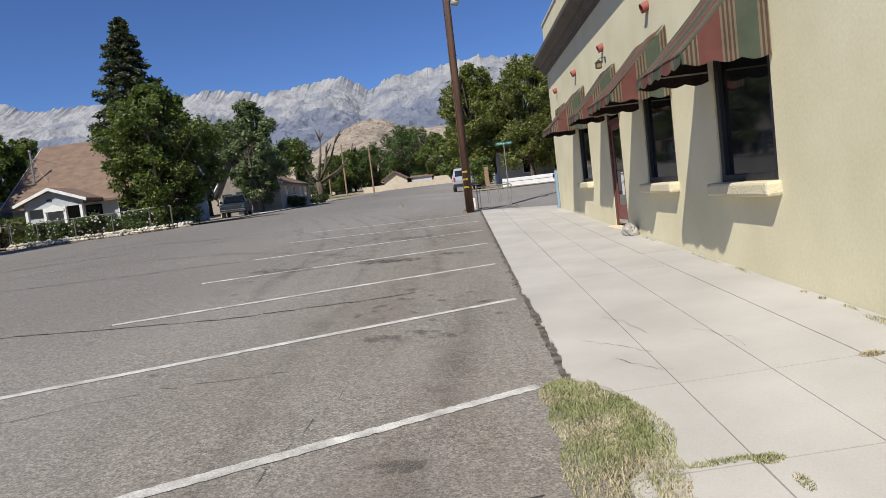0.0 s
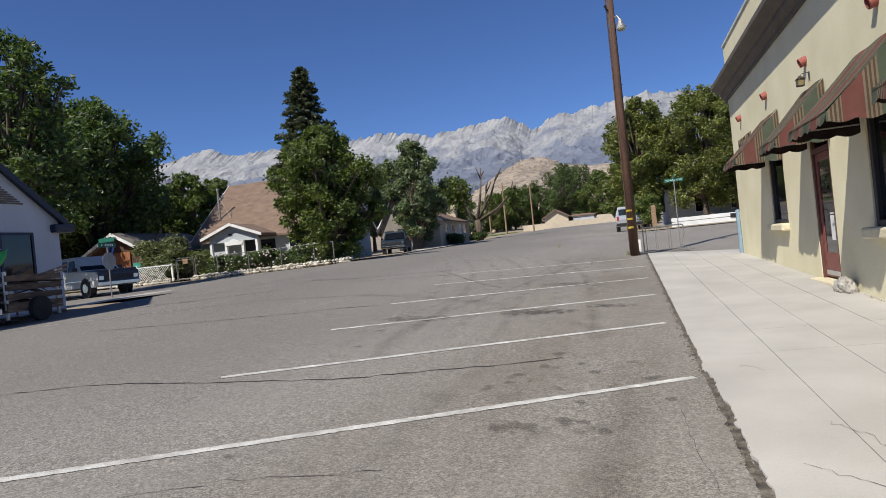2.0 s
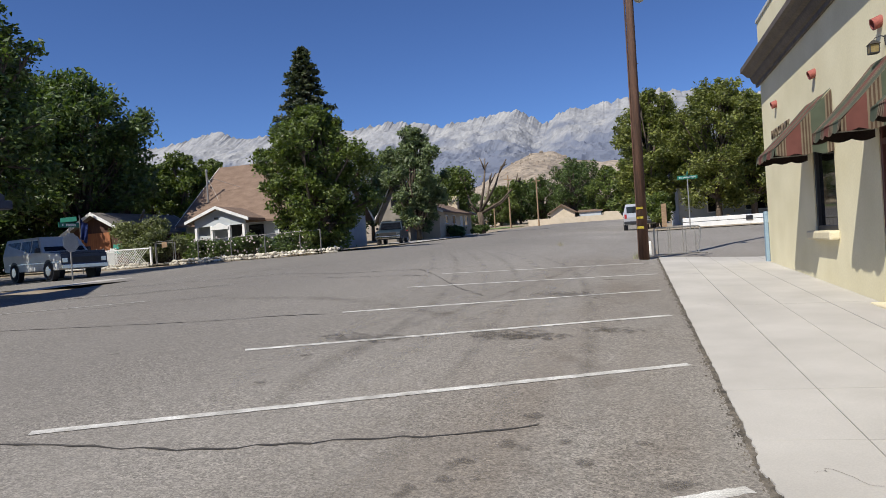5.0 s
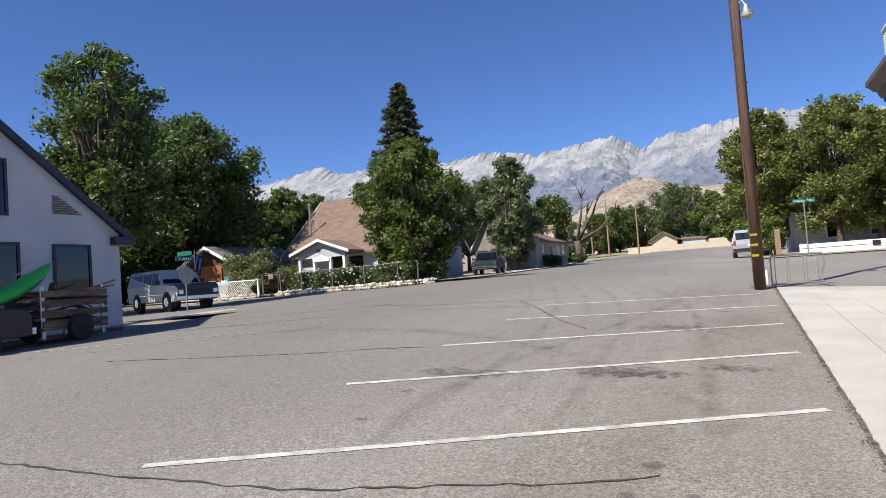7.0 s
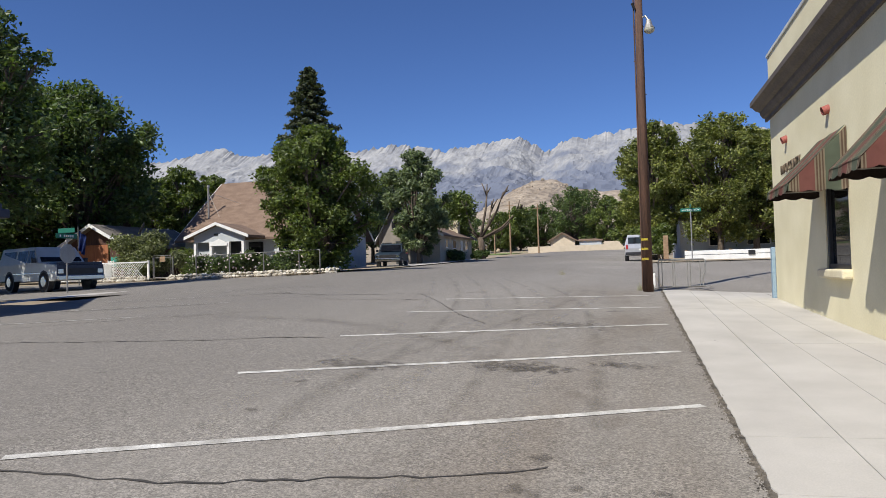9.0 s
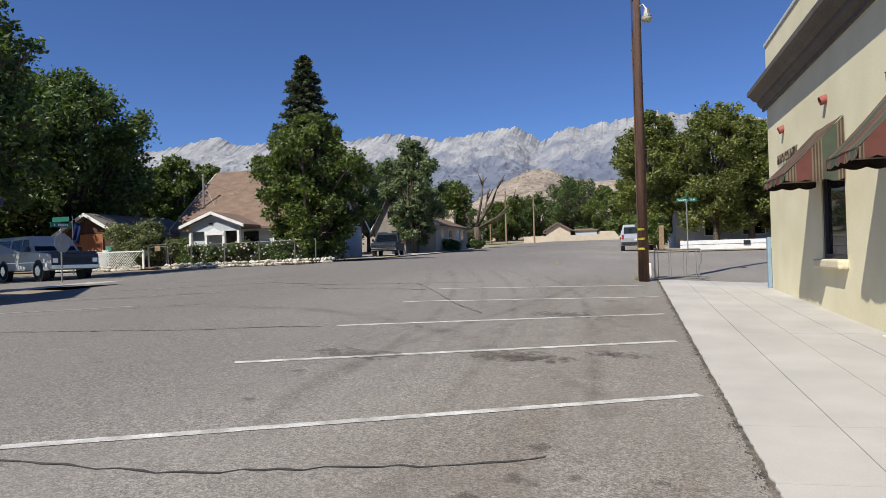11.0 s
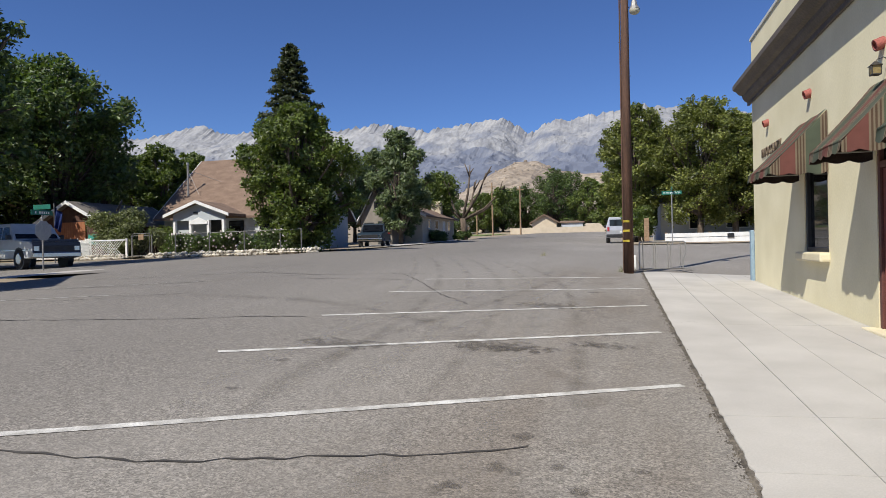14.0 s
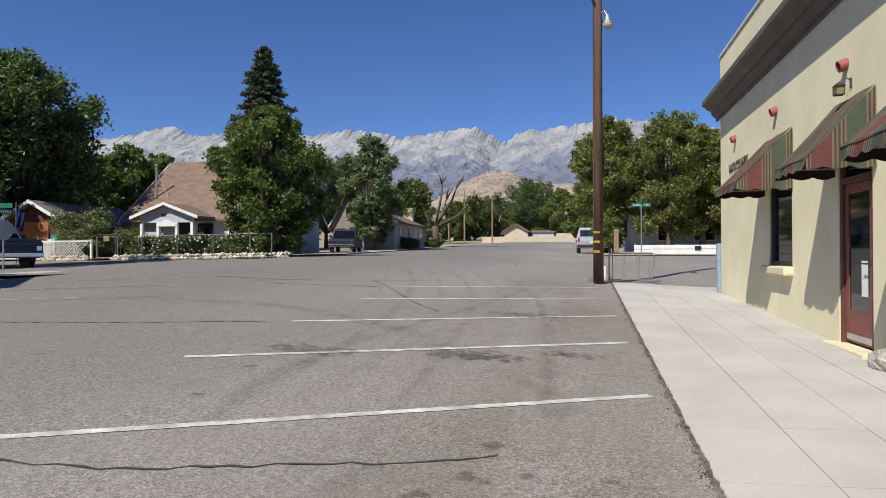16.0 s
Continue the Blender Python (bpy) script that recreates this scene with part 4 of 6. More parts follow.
part("lamp_bowl", bm, mat("lamp_bowl", (0.34, 0.32, 0.24), (0.42, 0.40, 0.31), 6, 0.2, 0.0), pole, "cloudy glass bowl", True)
bx = mesh_ob("utility_box", box(0.50, 0.62, 24.1, 24.3, 0.95, 1.42, 0.01), WHITE)
tagged(bx, "small pale metal service box beside the pole", "utility box")

# bike rack of bent pipe
rz = ground_z(1.2, 24.2)
rack = thing("bike_rack", 0.70, 23.9, rz + 0.015, "low galvanised pipe bike rack", "bike rack", rz=22)
part("top_rail", tube([(0, 0, 0.02), (0, 0, 0.72), (0.03, 0, 0.76), (1.28, 0, 0.76), (1.33, 0, 0.72), (1.33, 0, 0.45), (1.27, 0.02, 0.30), (1.27, 0.02, 0.02)], 0.022, 8), STEEL, rack)
part("bottom_rail", tube([(0, 0, 0.03), (1.30, 0, 0.03)], 0.02, 8), STEEL, rack)
for x in (0.10, 0.40, 0.46, 0.82, 0.90, 1.18):
    part("bar", tube([(x, 0, 0.03), (x, 0, 0.76)], 0.012, 6), STEEL, rack)
part("foot", box(-0.04, 0.04, -0.35, 0.35, 0, 0.02), STEEL, rack)
part("foot", box(1.25, 1.33, -0.35, 0.35, 0, 0.02), STEEL, rack)


# ---- trees ----
def foliage(name, centres, radii, count, size, material, parent, seed, flat=0.8, label="", droop=0.0):
    """Small leaf sprays in clumps: each a bent quad, turned at random, denser near the clump's skin."""
    r = np.random.RandomState(seed)
    c, q = np.asarray(centres, float), np.asarray(radii, float)
    pick = r.choice(len(c), count, p=(q ** 2) / (q ** 2).sum())
    d = r.normal(size=(count, 3))
    d /= np.linalg.norm(d, axis=1)[:, None]
    rad = r.uniform(0.25, 1.0, count) ** 0.5 * (1 + 0.18 * r.normal(size=count))
    p = c[pick] + d * (q[pick] * rad)[:, None] * np.array([1, 1, flat])
    p[:, 2] -= droop * rad * q[pick]
    a = r.normal(size=(count, 3))
    a[:, 2] *= 0.7
    a /= np.linalg.norm(a, axis=1)[:, None]
    b = np.cross(a, d + 0.6 * r.normal(size=(count, 3)))
    b /= np.linalg.norm(b, axis=1)[:, None] + 1e-9
    s = size * r.uniform(0.5, 1.25, count)[:, None]
    nrm = np.cross(a, b) * s * 0.25
    v = np.empty((count, 4, 3))
    v[:, 0], v[:, 1], v[:, 2], v[:, 3] = p - a * s, p - b * s * 0.55 + nrm, p + a * s, p + b * s * 0.55 + nrm
    k = np.arange(count * 4).reshape(-1, 4)
    ob = quads(name, v.reshape(-1, 3).tolist(), k.tolist(), material, parent)
    if label:
        tagged(ob, label)
    return ob


def tree(name, x, y, height, spread_r, label, leafm, seed, count=14000, size=0.17, bare=0.28, barkm=None, clumps=26, trunk_r=0.22, lean=(0, 0), flat=0.8, tall=1.0, z=None, lump=1.0):
    """Trunk forked into limbs, leaf clumps at the limb ends with an uneven outline."""
    r = random.Random(seed)
    t = thing(name, x, y, (ground_z(x, y) if z is None else z) - 0.1, label, "tree")
    bm = bmesh.new()
    fork = height * bare
    top = Vector((lean[0], lean[1], fork))
    add_tube(bm, [(0, 0, 0), (lean[0] * 0.4, lean[1] * 0.4, fork * 0.5), top], (trunk_r * 1.25, trunk_r, trunk_r * 0.85), 9)
    cs, qs = [], []
    for i in range(clumps):
        a = 2 * math.pi * (i * 0.618 + r.uniform(-0.08, 0.08))
        h = (i + 0.5) / clumps
        zc = fork * 0.75 + (height - fork * 0.75) * (h ** 0.85) * 0.94
        env = math.sin(math.pi * min(0.97, 0.16 + 0.80 * h)) ** (0.75 / tall)
        rr = spread_r * env * r.uniform(0.30, 1.0)
        p = Vector((lean[0] + rr * math.cos(a), lean[1] + rr * math.sin(a), zc))
        rad = spread_r * r.uniform(0.17, 0.36) * (0.7 + 0.5 * env) * lump
        cs.append(p), qs.append(rad)
        mid = top.lerp(p, 0.5) + Vector((r.uniform(-0.3, 0.3), r.uniform(-0.3, 0.3), 0.25 * height * 0.2))
        add_tube(bm, [top - Vector((0, 0, 0.2)), mid, p], (trunk_r * 0.5, trunk_r * 0.3, 0.03), 5, False)
        for _ in range(2):
            e = p + Vector((r.uniform(-1, 1), r.uniform(-1, 1), r.uniform(-0.3, 1))) * rad * 0.8
            add_tube(bm, [mid.lerp(p, 0.6), e], (0.05, 0.012), 4, False)
            if r.random() < 0.7:
                cs.append(e), qs.append(rad * r.uniform(0.4, 0.7))
    part("trunk", bm, barkm or BARK, t, smooth=True)
    foliage("crown", cs, qs, count, size, leafm, t, seed + 100, flat)
    return t


def conifer(x, y, height, radius, seed, label):
    r = random.Random(seed)
    t = thing("conifer_tree", x, y, ground_z(x, y) - 0.1, label, "tree")
    part("trunk", tube([(0, 0, 0), (0, 0, height * 0.98)], (0.35, 0.04), 9), BARK, t, smooth=True)
    cs, qs = [], []
    n = 190
    for i in range(n):
        h = 0.12 + 0.88 * i / n
        rr = radius * ((1 - h) ** 0.7) * r.uniform(0.45, 1.1) + 0.15
        a = i * 2.4 + r.uniform(-0.3, 0.3)
        for s in (0.45, 0.8, 1.0):
            cs.append((rr * s * math.cos(a), rr * s * math.sin(a), height * h - 0.25 * rr * s)), qs.append(0.32 + 0.42 * (1 - h) + 0.12 * s)
    foliage("crown", cs, qs, 42000, 0.20, NEEDLE, t, seed + 9, 0.55)
    return t


def bush(x, y, w, h, seed, material, count, label, size=0.07, name="shrub"):
    r = random.Random(seed)
    t = thing(name, x, y, ground_z(x, y) - 0.03, label, "bush")
    bm = bmesh.new()
    cs, qs = [], []
    for i in range(12):
        a = r.uniform(0, 6.28)
        p = Vector((w * r.uniform(0.1, 0.7) * math.cos(a), w * r.uniform(0.1, 0.7) * math.sin(a), h * r.uniform(0.25, 0.8)))
        add_tube(bm, [(p.x * 0.2, p.y * 0.2, 0), p], (0.025, 0.008), 5, False)
        cs.append(p), qs.append(min(w, h) * r.uniform(0.25, 0.45))
    part("stem", bm, BARK, t)
    foliage("leaves", cs, qs, count, size, material, t, seed + 3)
    return t


def far(xy, dy, z=None):
    """Place on a sight line from the spot where the walk ends."""
    return xy * dy - 0.03, 5.07 + dy


x, y = far(-0.495, 33.5)
tree("street_tree", x, y, 8.4, 3.2, "full bright green street tree beside the stone wall", LEAF, 11, 34000, 0.125, 0.11, clumps=90, trunk_r=0.2, lump=0.68)
x, y = far(-0.507, 62)
conifer(x, y, 20.7, 6.0, 5, "tall dark conifer rising behind the houses")
x, y = far(-0.355, 80)
tree("street_tree", x, y, 12.0, 4.0, "grey-green tree with thin crown behind the pickup", LEAFGREY, 21, 14000, 0.17, 0.2, clumps=52, lump=0.68)
x, y = far(-0.322, 55.5)
tree("street_tree", x, y, 10.3, 3.3, "grey-green tree with thin silvery crown", LEAFGREY, 22, 18000, 0.17, 0.12, clumps=52, lump=0.68)
x, y = far(-0.40, 72)
tree("street_tree", x, y, 9.6, 3.2, "green tree behind the gabled houses", LEAFGREY, 23, 9000, 0.18, 0.2)
# dark trees over the side street
# the trees at -1.98 and -2.3 are unseen, added to shade wagon and street
for i, (xy, dy, h, rr, m, n) in enumerate(((-1.22, 33, 15.0, 5.0, LEAFDARK, 20000), (-1.5, 29, 9.0, 4.0, LEAFDARK, 14000), (-0.985, 37, 13.8, 5.4, LEAFDARK, 22000), (-0.905, 45, 12.0, 2.8, LEAFDARK, 10000), (-1.98, 16.6, 13.0, 4.0, LEAFDARK, 20000), (-2.3, 16.5, 12.5, 5.5, LEAFDARK, 12000), (-1.22, 34, 6.5, 3.4, LEAFDARK, 9000), (-1.32, 42, 9.0, 5.0, LEAFDARK, 12000))):
    x, y = far(xy, dy)
    tree("shade_tree", x, y, h, rr, "large dark green shade tree over the side street", m, 40 + i, int(n * 1.35), 0.19, 0.10, clumps=72, trunk_r=0.30, lump=0.82)
tree("shade_tree", -29.2, 21.4, 13.0, 3.1, "tall green shade tree leaning over the parked wagon", LEAFDARK, 55, 12000, 0.15, 0.34, clumps=64, trunk_r=0.32, lean=(3.2, 4.9), lump=0.85)
for i, (xy, dy, h) in enumerate(((-0.82, 52, 9.2), (-0.76, 54, 10.4), (-0.70, 58, 10.2))):
    x, y = far(xy, dy)
    tree("garden_tree", x, y, h, 3.4, "leafy green tree behind the brown-roofed house", LEAF, 60 + i, 12000, 0.19, 0.12, clumps=50, lump=0.72)
# trees down the street
for i, (xy, dy, h, rr, m) in enumerate(((-0.085, 152, 14.5, 5.8, LEAFDARK), (-0.128, 158, 10.5, 6.0, LEAFDARK), (-0.03, 148, 11.5, 4.4, LEAF), (-0.062, 162, 14, 6.0, LEAFDARK), (0.008, 76, 8.2, 2.8, LEAF), (-0.19, 150, 9, 5.0, LEAF), (-0.16, 155, 10, 5.0, LEAFDARK), (-0.25, 140, 9, 6.0, LEAFDARK), (0.03, 115, 11, 6.0, LEAFDARK))):
    x, y = far(xy, dy)
    tree("distant_tree", x, y, h, rr, "full dark green tree at the end of the street", m, 70 + i, 12000, 0.22, 0.08, trunk_r=0.3, clumps=46, lump=0.75)
# trees in front of the grey house
for i, (xy, dy, h, rr, m) in enumerate(((0.036, 52, 10.6, 2.6, LEAFYEL), (0.122, 50, 10.2, 3.2, LEAFYEL), (0.168, 50, 9.3, 2.6, LEAFYEL), (0.078, 58, 9.0, 2.6, LEAF), (0.22, 52, 9.0, 2.8, LEAFYEL))):
    x, y = far(xy, dy)
    tree("yard_tree", x, y, h, rr, "dense yellow-green tree in the front yard", m, 90 + i, 34000, 0.115, 0.20, clumps=80, tall=1.4, lump=0.78)
for i, xy in enumerate((0.028, 0.045)):
    x, y = far(xy, 45)
    bush(x, y, 1.4, 2.6, 110 + i, LEAF, 5000, "green shrub beside the parked car", 0.1)

# pollarded tree with bare limbs
x, y = far(-0.22, 70)
pt = thing("pollarded_tree", x, y, ground_z(x, y) - 0.1, "pollarded tree with bare pale limbs and sparse leaves", "tree")
bm = bmesh.new()
rp = random.Random(3)
add_tube(bm, [(0, 0, 0), (0.0, 0, 1.2), (-0.15, 0, 2.4)], (0.42, 0.34, 0.32), 10)
tips = []
for dx, dz, dyy in ((-3.2, 4.6, 0.3), (-1.6, 5.6, -0.4), (0.7, 7.4, 0.2), (1.4, 5.8, -0.5), (2.5, 7.2, 0.1), (3.8, 4.6, 0.4), (4.5, 5.4, -0.3)):
    m1 = Vector((dx * rp.uniform(0.4, 0.75), dyy, 2.4 + (dz - 2.4) * rp.uniform(0.3, 0.6)))
    tip = Vector((dx, dyy * 1.5, dz))
    add_tube(bm, [(-0.15, 0, 2.2), m1, tip], (0.17, 0.12, 0.07), 7)
    for _ in range(3):
        e = tip + Vector((rp.uniform(-0.7, 0.7), rp.uniform(-0.5, 0.5), rp.uniform(0.1, 0.9)))
        add_tube(bm, [m1.lerp(tip, rp.uniform(0.6, 1.0)), e], (0.10, 0.05), 5)
        tips.append(e)
part("trunk", bm, BARK, pt, smooth=True)
foliage("crown", [(-2.2, 0.2, 5.9), (-2.9, 0.3, 3.4), (-3.6, 0, 5.4), (-4.4, 0.4, 4.6), (-2.8, 0, 6.4), (-3.4, -0.5, 4.0), (-4.9, 0, 5.6), (4.2, 0, 4.8), (3.8, 0.3, 4.0), (-1.6, 0.2, 4.8)], [1.7, 1.6, 1.9, 1.8, 1.5, 1.6, 1.5, 1.0, 0.8, 1.0], 15000, 0.17, LEAF, pt, 77)


# ---- houses ----
def gable(name, x0, x1, y0, y1, zb, eave, ridge, along, wallm, roofm, label, over=0.45, openings=(), trim=WHITE, thick=0.14):
    """A gabled house: walls with gable ends, two roof slabs with eaves, bargeboards. openings: (face, a0, a1, z0, z1, kind)."""
    e = thing(name, 0, 0, 0, label, "house")
    along_x = along == "x"
    a0, a1, b0, b1 = (x0, x1, y0, y1) if along_x else (y0, y1, x0, x1)
    mid = (b0 + b1) / 2
    prof = [(b0, zb - 0.5), (b1, zb - 0.5), (b1, eave), (mid, ridge - 0.02), (b0, eave)]
    part("wall", prism(prof, a0, a1, "x" if along_x else "y"), wallm, e)
    slope = (ridge - eave) / (mid - b0)
    for s, edge in ((-1, b0), (1, b1)):
        be, ze = edge + s * over, eave - slope * over
        p = [(mid, ridge), (be, ze), (be, ze + thick), (mid, ridge + thick)]
        part("roof_slope", prism(p, a0 - over, a1 + over, "x" if along_x else "y"), roofm, e)
        for t0, t1 in ((a0 - over - 0.04, a0 - over - 0.003), (a1 + over + 0.003, a1 + over + 0.04)):
            p2 = [(mid, ridge - 0.06), (be, ze - 0.06), (be, ze + thick + 0.02), (mid, ridge + thick + 0.02)]
            part("bargeboard", prism(p2, t0, t1, "x" if along_x else "y"), trim, e)
    for face, c0, c1, z0, z1, kind in openings:
        if face in ("x1", "x0"):
            px = x1 if face == "x1" else x0
            s = 1 if face == "x1" else -1
            lo, hi = sorted((px + 0.003 * s, px + 0.06 * s))
            lo2, hi2 = sorted((px + 0.003 * s, px + 0.03 * s))
            bx_ = lambda c_0, c_1, z_0, z_1, d: box(lo if d else lo2, hi if d else hi2, c_0, c_1, z_0, z_1)
        else:
            py = y1 if face == "y1" else y0
            s = 1 if face == "y1" else -1
            lo, hi = sorted((py + 0.003 * s, py + 0.06 * s))
            lo2, hi2 = sorted((py + 0.003 * s, py + 0.03 * s))
            bx_ = lambda c_0, c_1, z_0, z_1, d: box(c_0, c_1, lo if d else lo2, hi if d else hi2, z_0, z_1)
        w = part("door" if kind == "door" else "window", bx_(c0 + 0.07, c1 - 0.07, z0 + 0.07, z1 - 0.07, False), GLASS if kind != "door" else trim, e)
        for p in ((c0, c0 + 0.07, z0, z1), (c1 - 0.07, c1, z0, z1), (c0 + 0.07, c1 - 0.07, z0, z0 + 0.07), (c0 + 0.07, c1 - 0.07, z1 - 0.07, z1)):
            fo = part("frame", bx_(*p, True), trim, w)
    return e


# brown-roofed house behind the fence
hz = ground_z(-25, 44)
hA = gable("brown_roof_house", -29.8, -20.6, 44.6, 55.0, hz, hz + 2.75, hz + 6.95, "x", GREYWALL, ROOFBROWN, "pale grey house with a big brown shingle roof and porch", 0.5,
           [("y0", -22.6, -20.8, hz + 1.0, hz + 2.4, "w"), ("x1", 46.5, 47.8, hz + 1.0, hz + 2.4, "w"), ("x1", 50.5, 51.6, hz + 1.0, hz + 2.4, "w")])
# porch with its own gable towards the side street
pm, pw = -25.68, 2.38
prof = [(pm - pw, hz + 2.42), (pm, hz + 3.30), (pm + pw, hz + 2.42), (pm + pw, hz + 2.58), (pm, hz + 3.46), (pm - pw, hz + 2.58)]
part("porch_roof", prism(prof, 42.2, 45.2, "y"), ROOFBROWN, hA)
part("porch_bargeboard", prism([(a, z - 0.02 + (0.0 if k < 3 else 0.03)) for k, (a, z) in enumerate(prof)], 42.12, 42.19, "y"), WHITE, hA, "white bargeboard")
part("porch_gable", prism([(pm - pw + 0.5, hz + 2.2), (pm + pw - 0.5, hz + 2.2), (pm + pw - 0.5, hz + 2.62), (pm, hz + 3.28), (pm - pw + 0.5, hz + 2.62)], 42.5, 42.62, "y"), GREYWALL, hA)
for x in (pm - pw + 0.6, pm - 0.6, pm + 0.7, pm + pw - 0.6):
    part("porch_post", box(x - 0.09, x + 0.09, 42.45, 42.65, hz - 0.1, hz + 2.2, 0.01), WHITE, hA)
part("porch_floor", box(pm - pw + 0.3, pm + pw - 0.3, 42.4, 44.58, hz - 0.2, hz + 0.35), GREYWALL, hA)
part("front_door", box(pm - 0.5, pm + 0.45, 44.54, 44.59, hz + 0.36, hz + 2.35), BLACKTRIM, hA)
part("front_window", box(pm + 0.9, pm + 2.0, 44.54, 44.59, hz + 1.0, hz + 2.2), GLASS, hA)
part("scalloped_panel", prism([(pm - 0.6, hz + 1.95), (pm + 0.7, hz + 1.95), (pm + 0.7, hz + 2.12), (pm + 0.05, hz + 2.4), (pm - 0.6, hz + 2.12)], 42.4, 42.44, "y"), WHITE, hA, "white scalloped fretwork panel")
part("number_plaque", box(pm - 0.35, pm - 0.05, 42.46, 42.50, hz + 2.62, hz + 2.76), BLACKTRIM, hA)
fx = -29.0
flue = part("flue_pipe", tube([(fx, 46.2, hz + 4.0), (fx, 46.2, hz + 6.35)], 0.07, 10), STEEL, hA, "galvanised stove flue")
part("flue_cap", tube([(fx, 46.2, hz + 6.35), (fx, 46.2, hz + 6.5)], (0.11, 0.09), 10), STEEL, flue)
part("flue_stay", tube([(fx, 46.2, hz + 6.0), (fx + 2.0, 47.2, hz + 5.15)], 0.012, 5), STEEL, flue)
part("flue_stay", tube([(fx, 46.2, hz + 6.0), (fx + 1.0, 46.0, hz + 4.2)], 0.012, 5), STEEL, flue)

z = ground_z(-20, 58)
gable("gabled_house", -21.6, -18.7, 60.5, 66, z, z + 2.5, z + 5.2, "y", SHADEDTAUPE, ROOFGREY, "small taupe house darkened for shade, with a steep dark-edged gable", 0.3,
      [("y0", -20.35, -19.95, z + 3.3, z + 4.0, "w"), ("y0", -21.3, -20.4, z + 0.9, z + 2.1, "w"), ("y0", -20.0, -19.2, z + 0.2, z + 2.2, "door")], trim=ROOFDARK)
gable("yellow_house", -24.6, -20.9, 68.5, 76, z + 0.3, z + 3.1, z + 5.6, "y", YELLOWWALL, ROOFGREY, "pale yellow house with a low pitched roof", 0.4, [("y0", -22.4, -21.6, z + 1.2, z + 2.2, "w")])
z = ground_z(-17, 70)
bung = gable("bungalow", -20.4, -17.0, 64.2, 76.8, z, z + 2.5, z + 3.3, "y", BEIGEWALL, ROOFBROWN, "low beige bungalow with brown roof and chimney", 0.5,
             [("x1", 66.0, 67.0, z + 1.2, z + 2.1, "w"), ("x1", 68.6, 69.9, z + 1.2, z + 2.1, "w"), ("x1", 71.8, 72.7, z + 0.1, z + 2.1, "door"), ("x1", 73.6, 75.0, z + 1.1, z + 2.2, "w")])
part("chimney", box(-18.8, -17.6, 73.4, 74.3, z + 2.4, z + 4.3, 0.02), BEIGEWALL, bung, "beige block chimney")

# wall and small house at the street's end
ez = ground_z(-10, 139)
ew = thing("wall_street_end", 0, 0, 0, "low beige masonry wall closing the street", "wall", kind="structure")
part("wall_panel", box(-20.0, -5.0, 139.2, 139.5, ez - 0.5, ez + 1.15), BEIGEWALL, ew)
part("wall_panel", box(-5.0, 3.5, 139.15, 139.5, ez - 0.5, ez + 1.75), BEIGEWALL, ew)
gable("end_house", -16.5, -11.4, 148, 158, ez, ez + 2.6, ez + 4.1, "y", BEIGEWALL, ROOFBROWN, "small beige house with brown gable roof", 0.6, trim=ROOFBROWN)
gable("far_house", -36, -27, 160, 168, ez, ez + 2.4, ez + 3.8, "x", BEIGEWALL, ROOFGREY, "distant pale house behind the poles", 0.5, [("y0", -33, -31, ez + 1, ez + 2, "w")])
gable("far_carport", -10.6, -6, 150, 156, ez, ez + 2.3, ez + 2.7, "x", GREYWALL, ROOFBROWN, "distant low carport with brown roof", 0.3, trim=ROOFBROWN)
lw = sheet("lawn", spread(-40, -20, 2), spread(110, 138, 2), lambda x, y: ground_z(x, y) + 0.05, LAWN)
tagged(lw, "distant green park lawn", "lawn", kind="structure")

# grey house beyond the crossing
z = ground_z(8, 60)
gable("grey_house", 3.6, 20, 58, 68, z, z + 3.0, z + 5.4, "x", GREYWALL, ROOFGREY, "grey-white house shaded by yard trees", 0.5,
      [("y0", 5.6, 6.5, z + 0.8, z + 2.3, "w"), ("y0", 8.2, 9.8, z + 0.8, z + 2.3, "w"), ("y0", 11.5, 13, z + 0.8, z + 2.3, "w")])
zw = ground_z(6, 46)
lwall = thing("low_wall", 0, 0, 0, "low white board fence along the crossing", "fence")
part("board", box(3.0, 16, 46.0, 46.12, zw - 0.05, zw + 0.30, 0.01), WHITE, lwall)
part("board", box(3.0, 16, 46.0, 46.12, zw + 0.33, zw + 0.56, 0.01), WHITE, lwall)
for i in range(6):
    part("post", box(3.02 + 2.4 * i, 3.16 + 2.4 * i, 46.13, 46.27, zw - 0.1, zw + 0.62), OLDWOOD, lwall)
part("plaque", box(6.4, 6.75, 45.95, 45.995, zw + 0.25, zw + 0.50), BLACKTRIM, lwall, "small dark plaque with pale writing")
bpst = mesh_ob("wooden_post", box(1.95, 2.25, 48.5, 48.8, zw - 0.2, zw + 1.6, 0.02), OLDWOOD)
tagged(bpst, "rough orange-brown wooden gate post", "post")
verge = sheet("verge", spread(0.9, 40, 1.5), spread(43.5, 57.5, 1.0), lambda x, y: ground_z(x, y) + 0.04, DIRT)
tagged(verge, "dry dusty roadside verge", "verge", kind="structure")


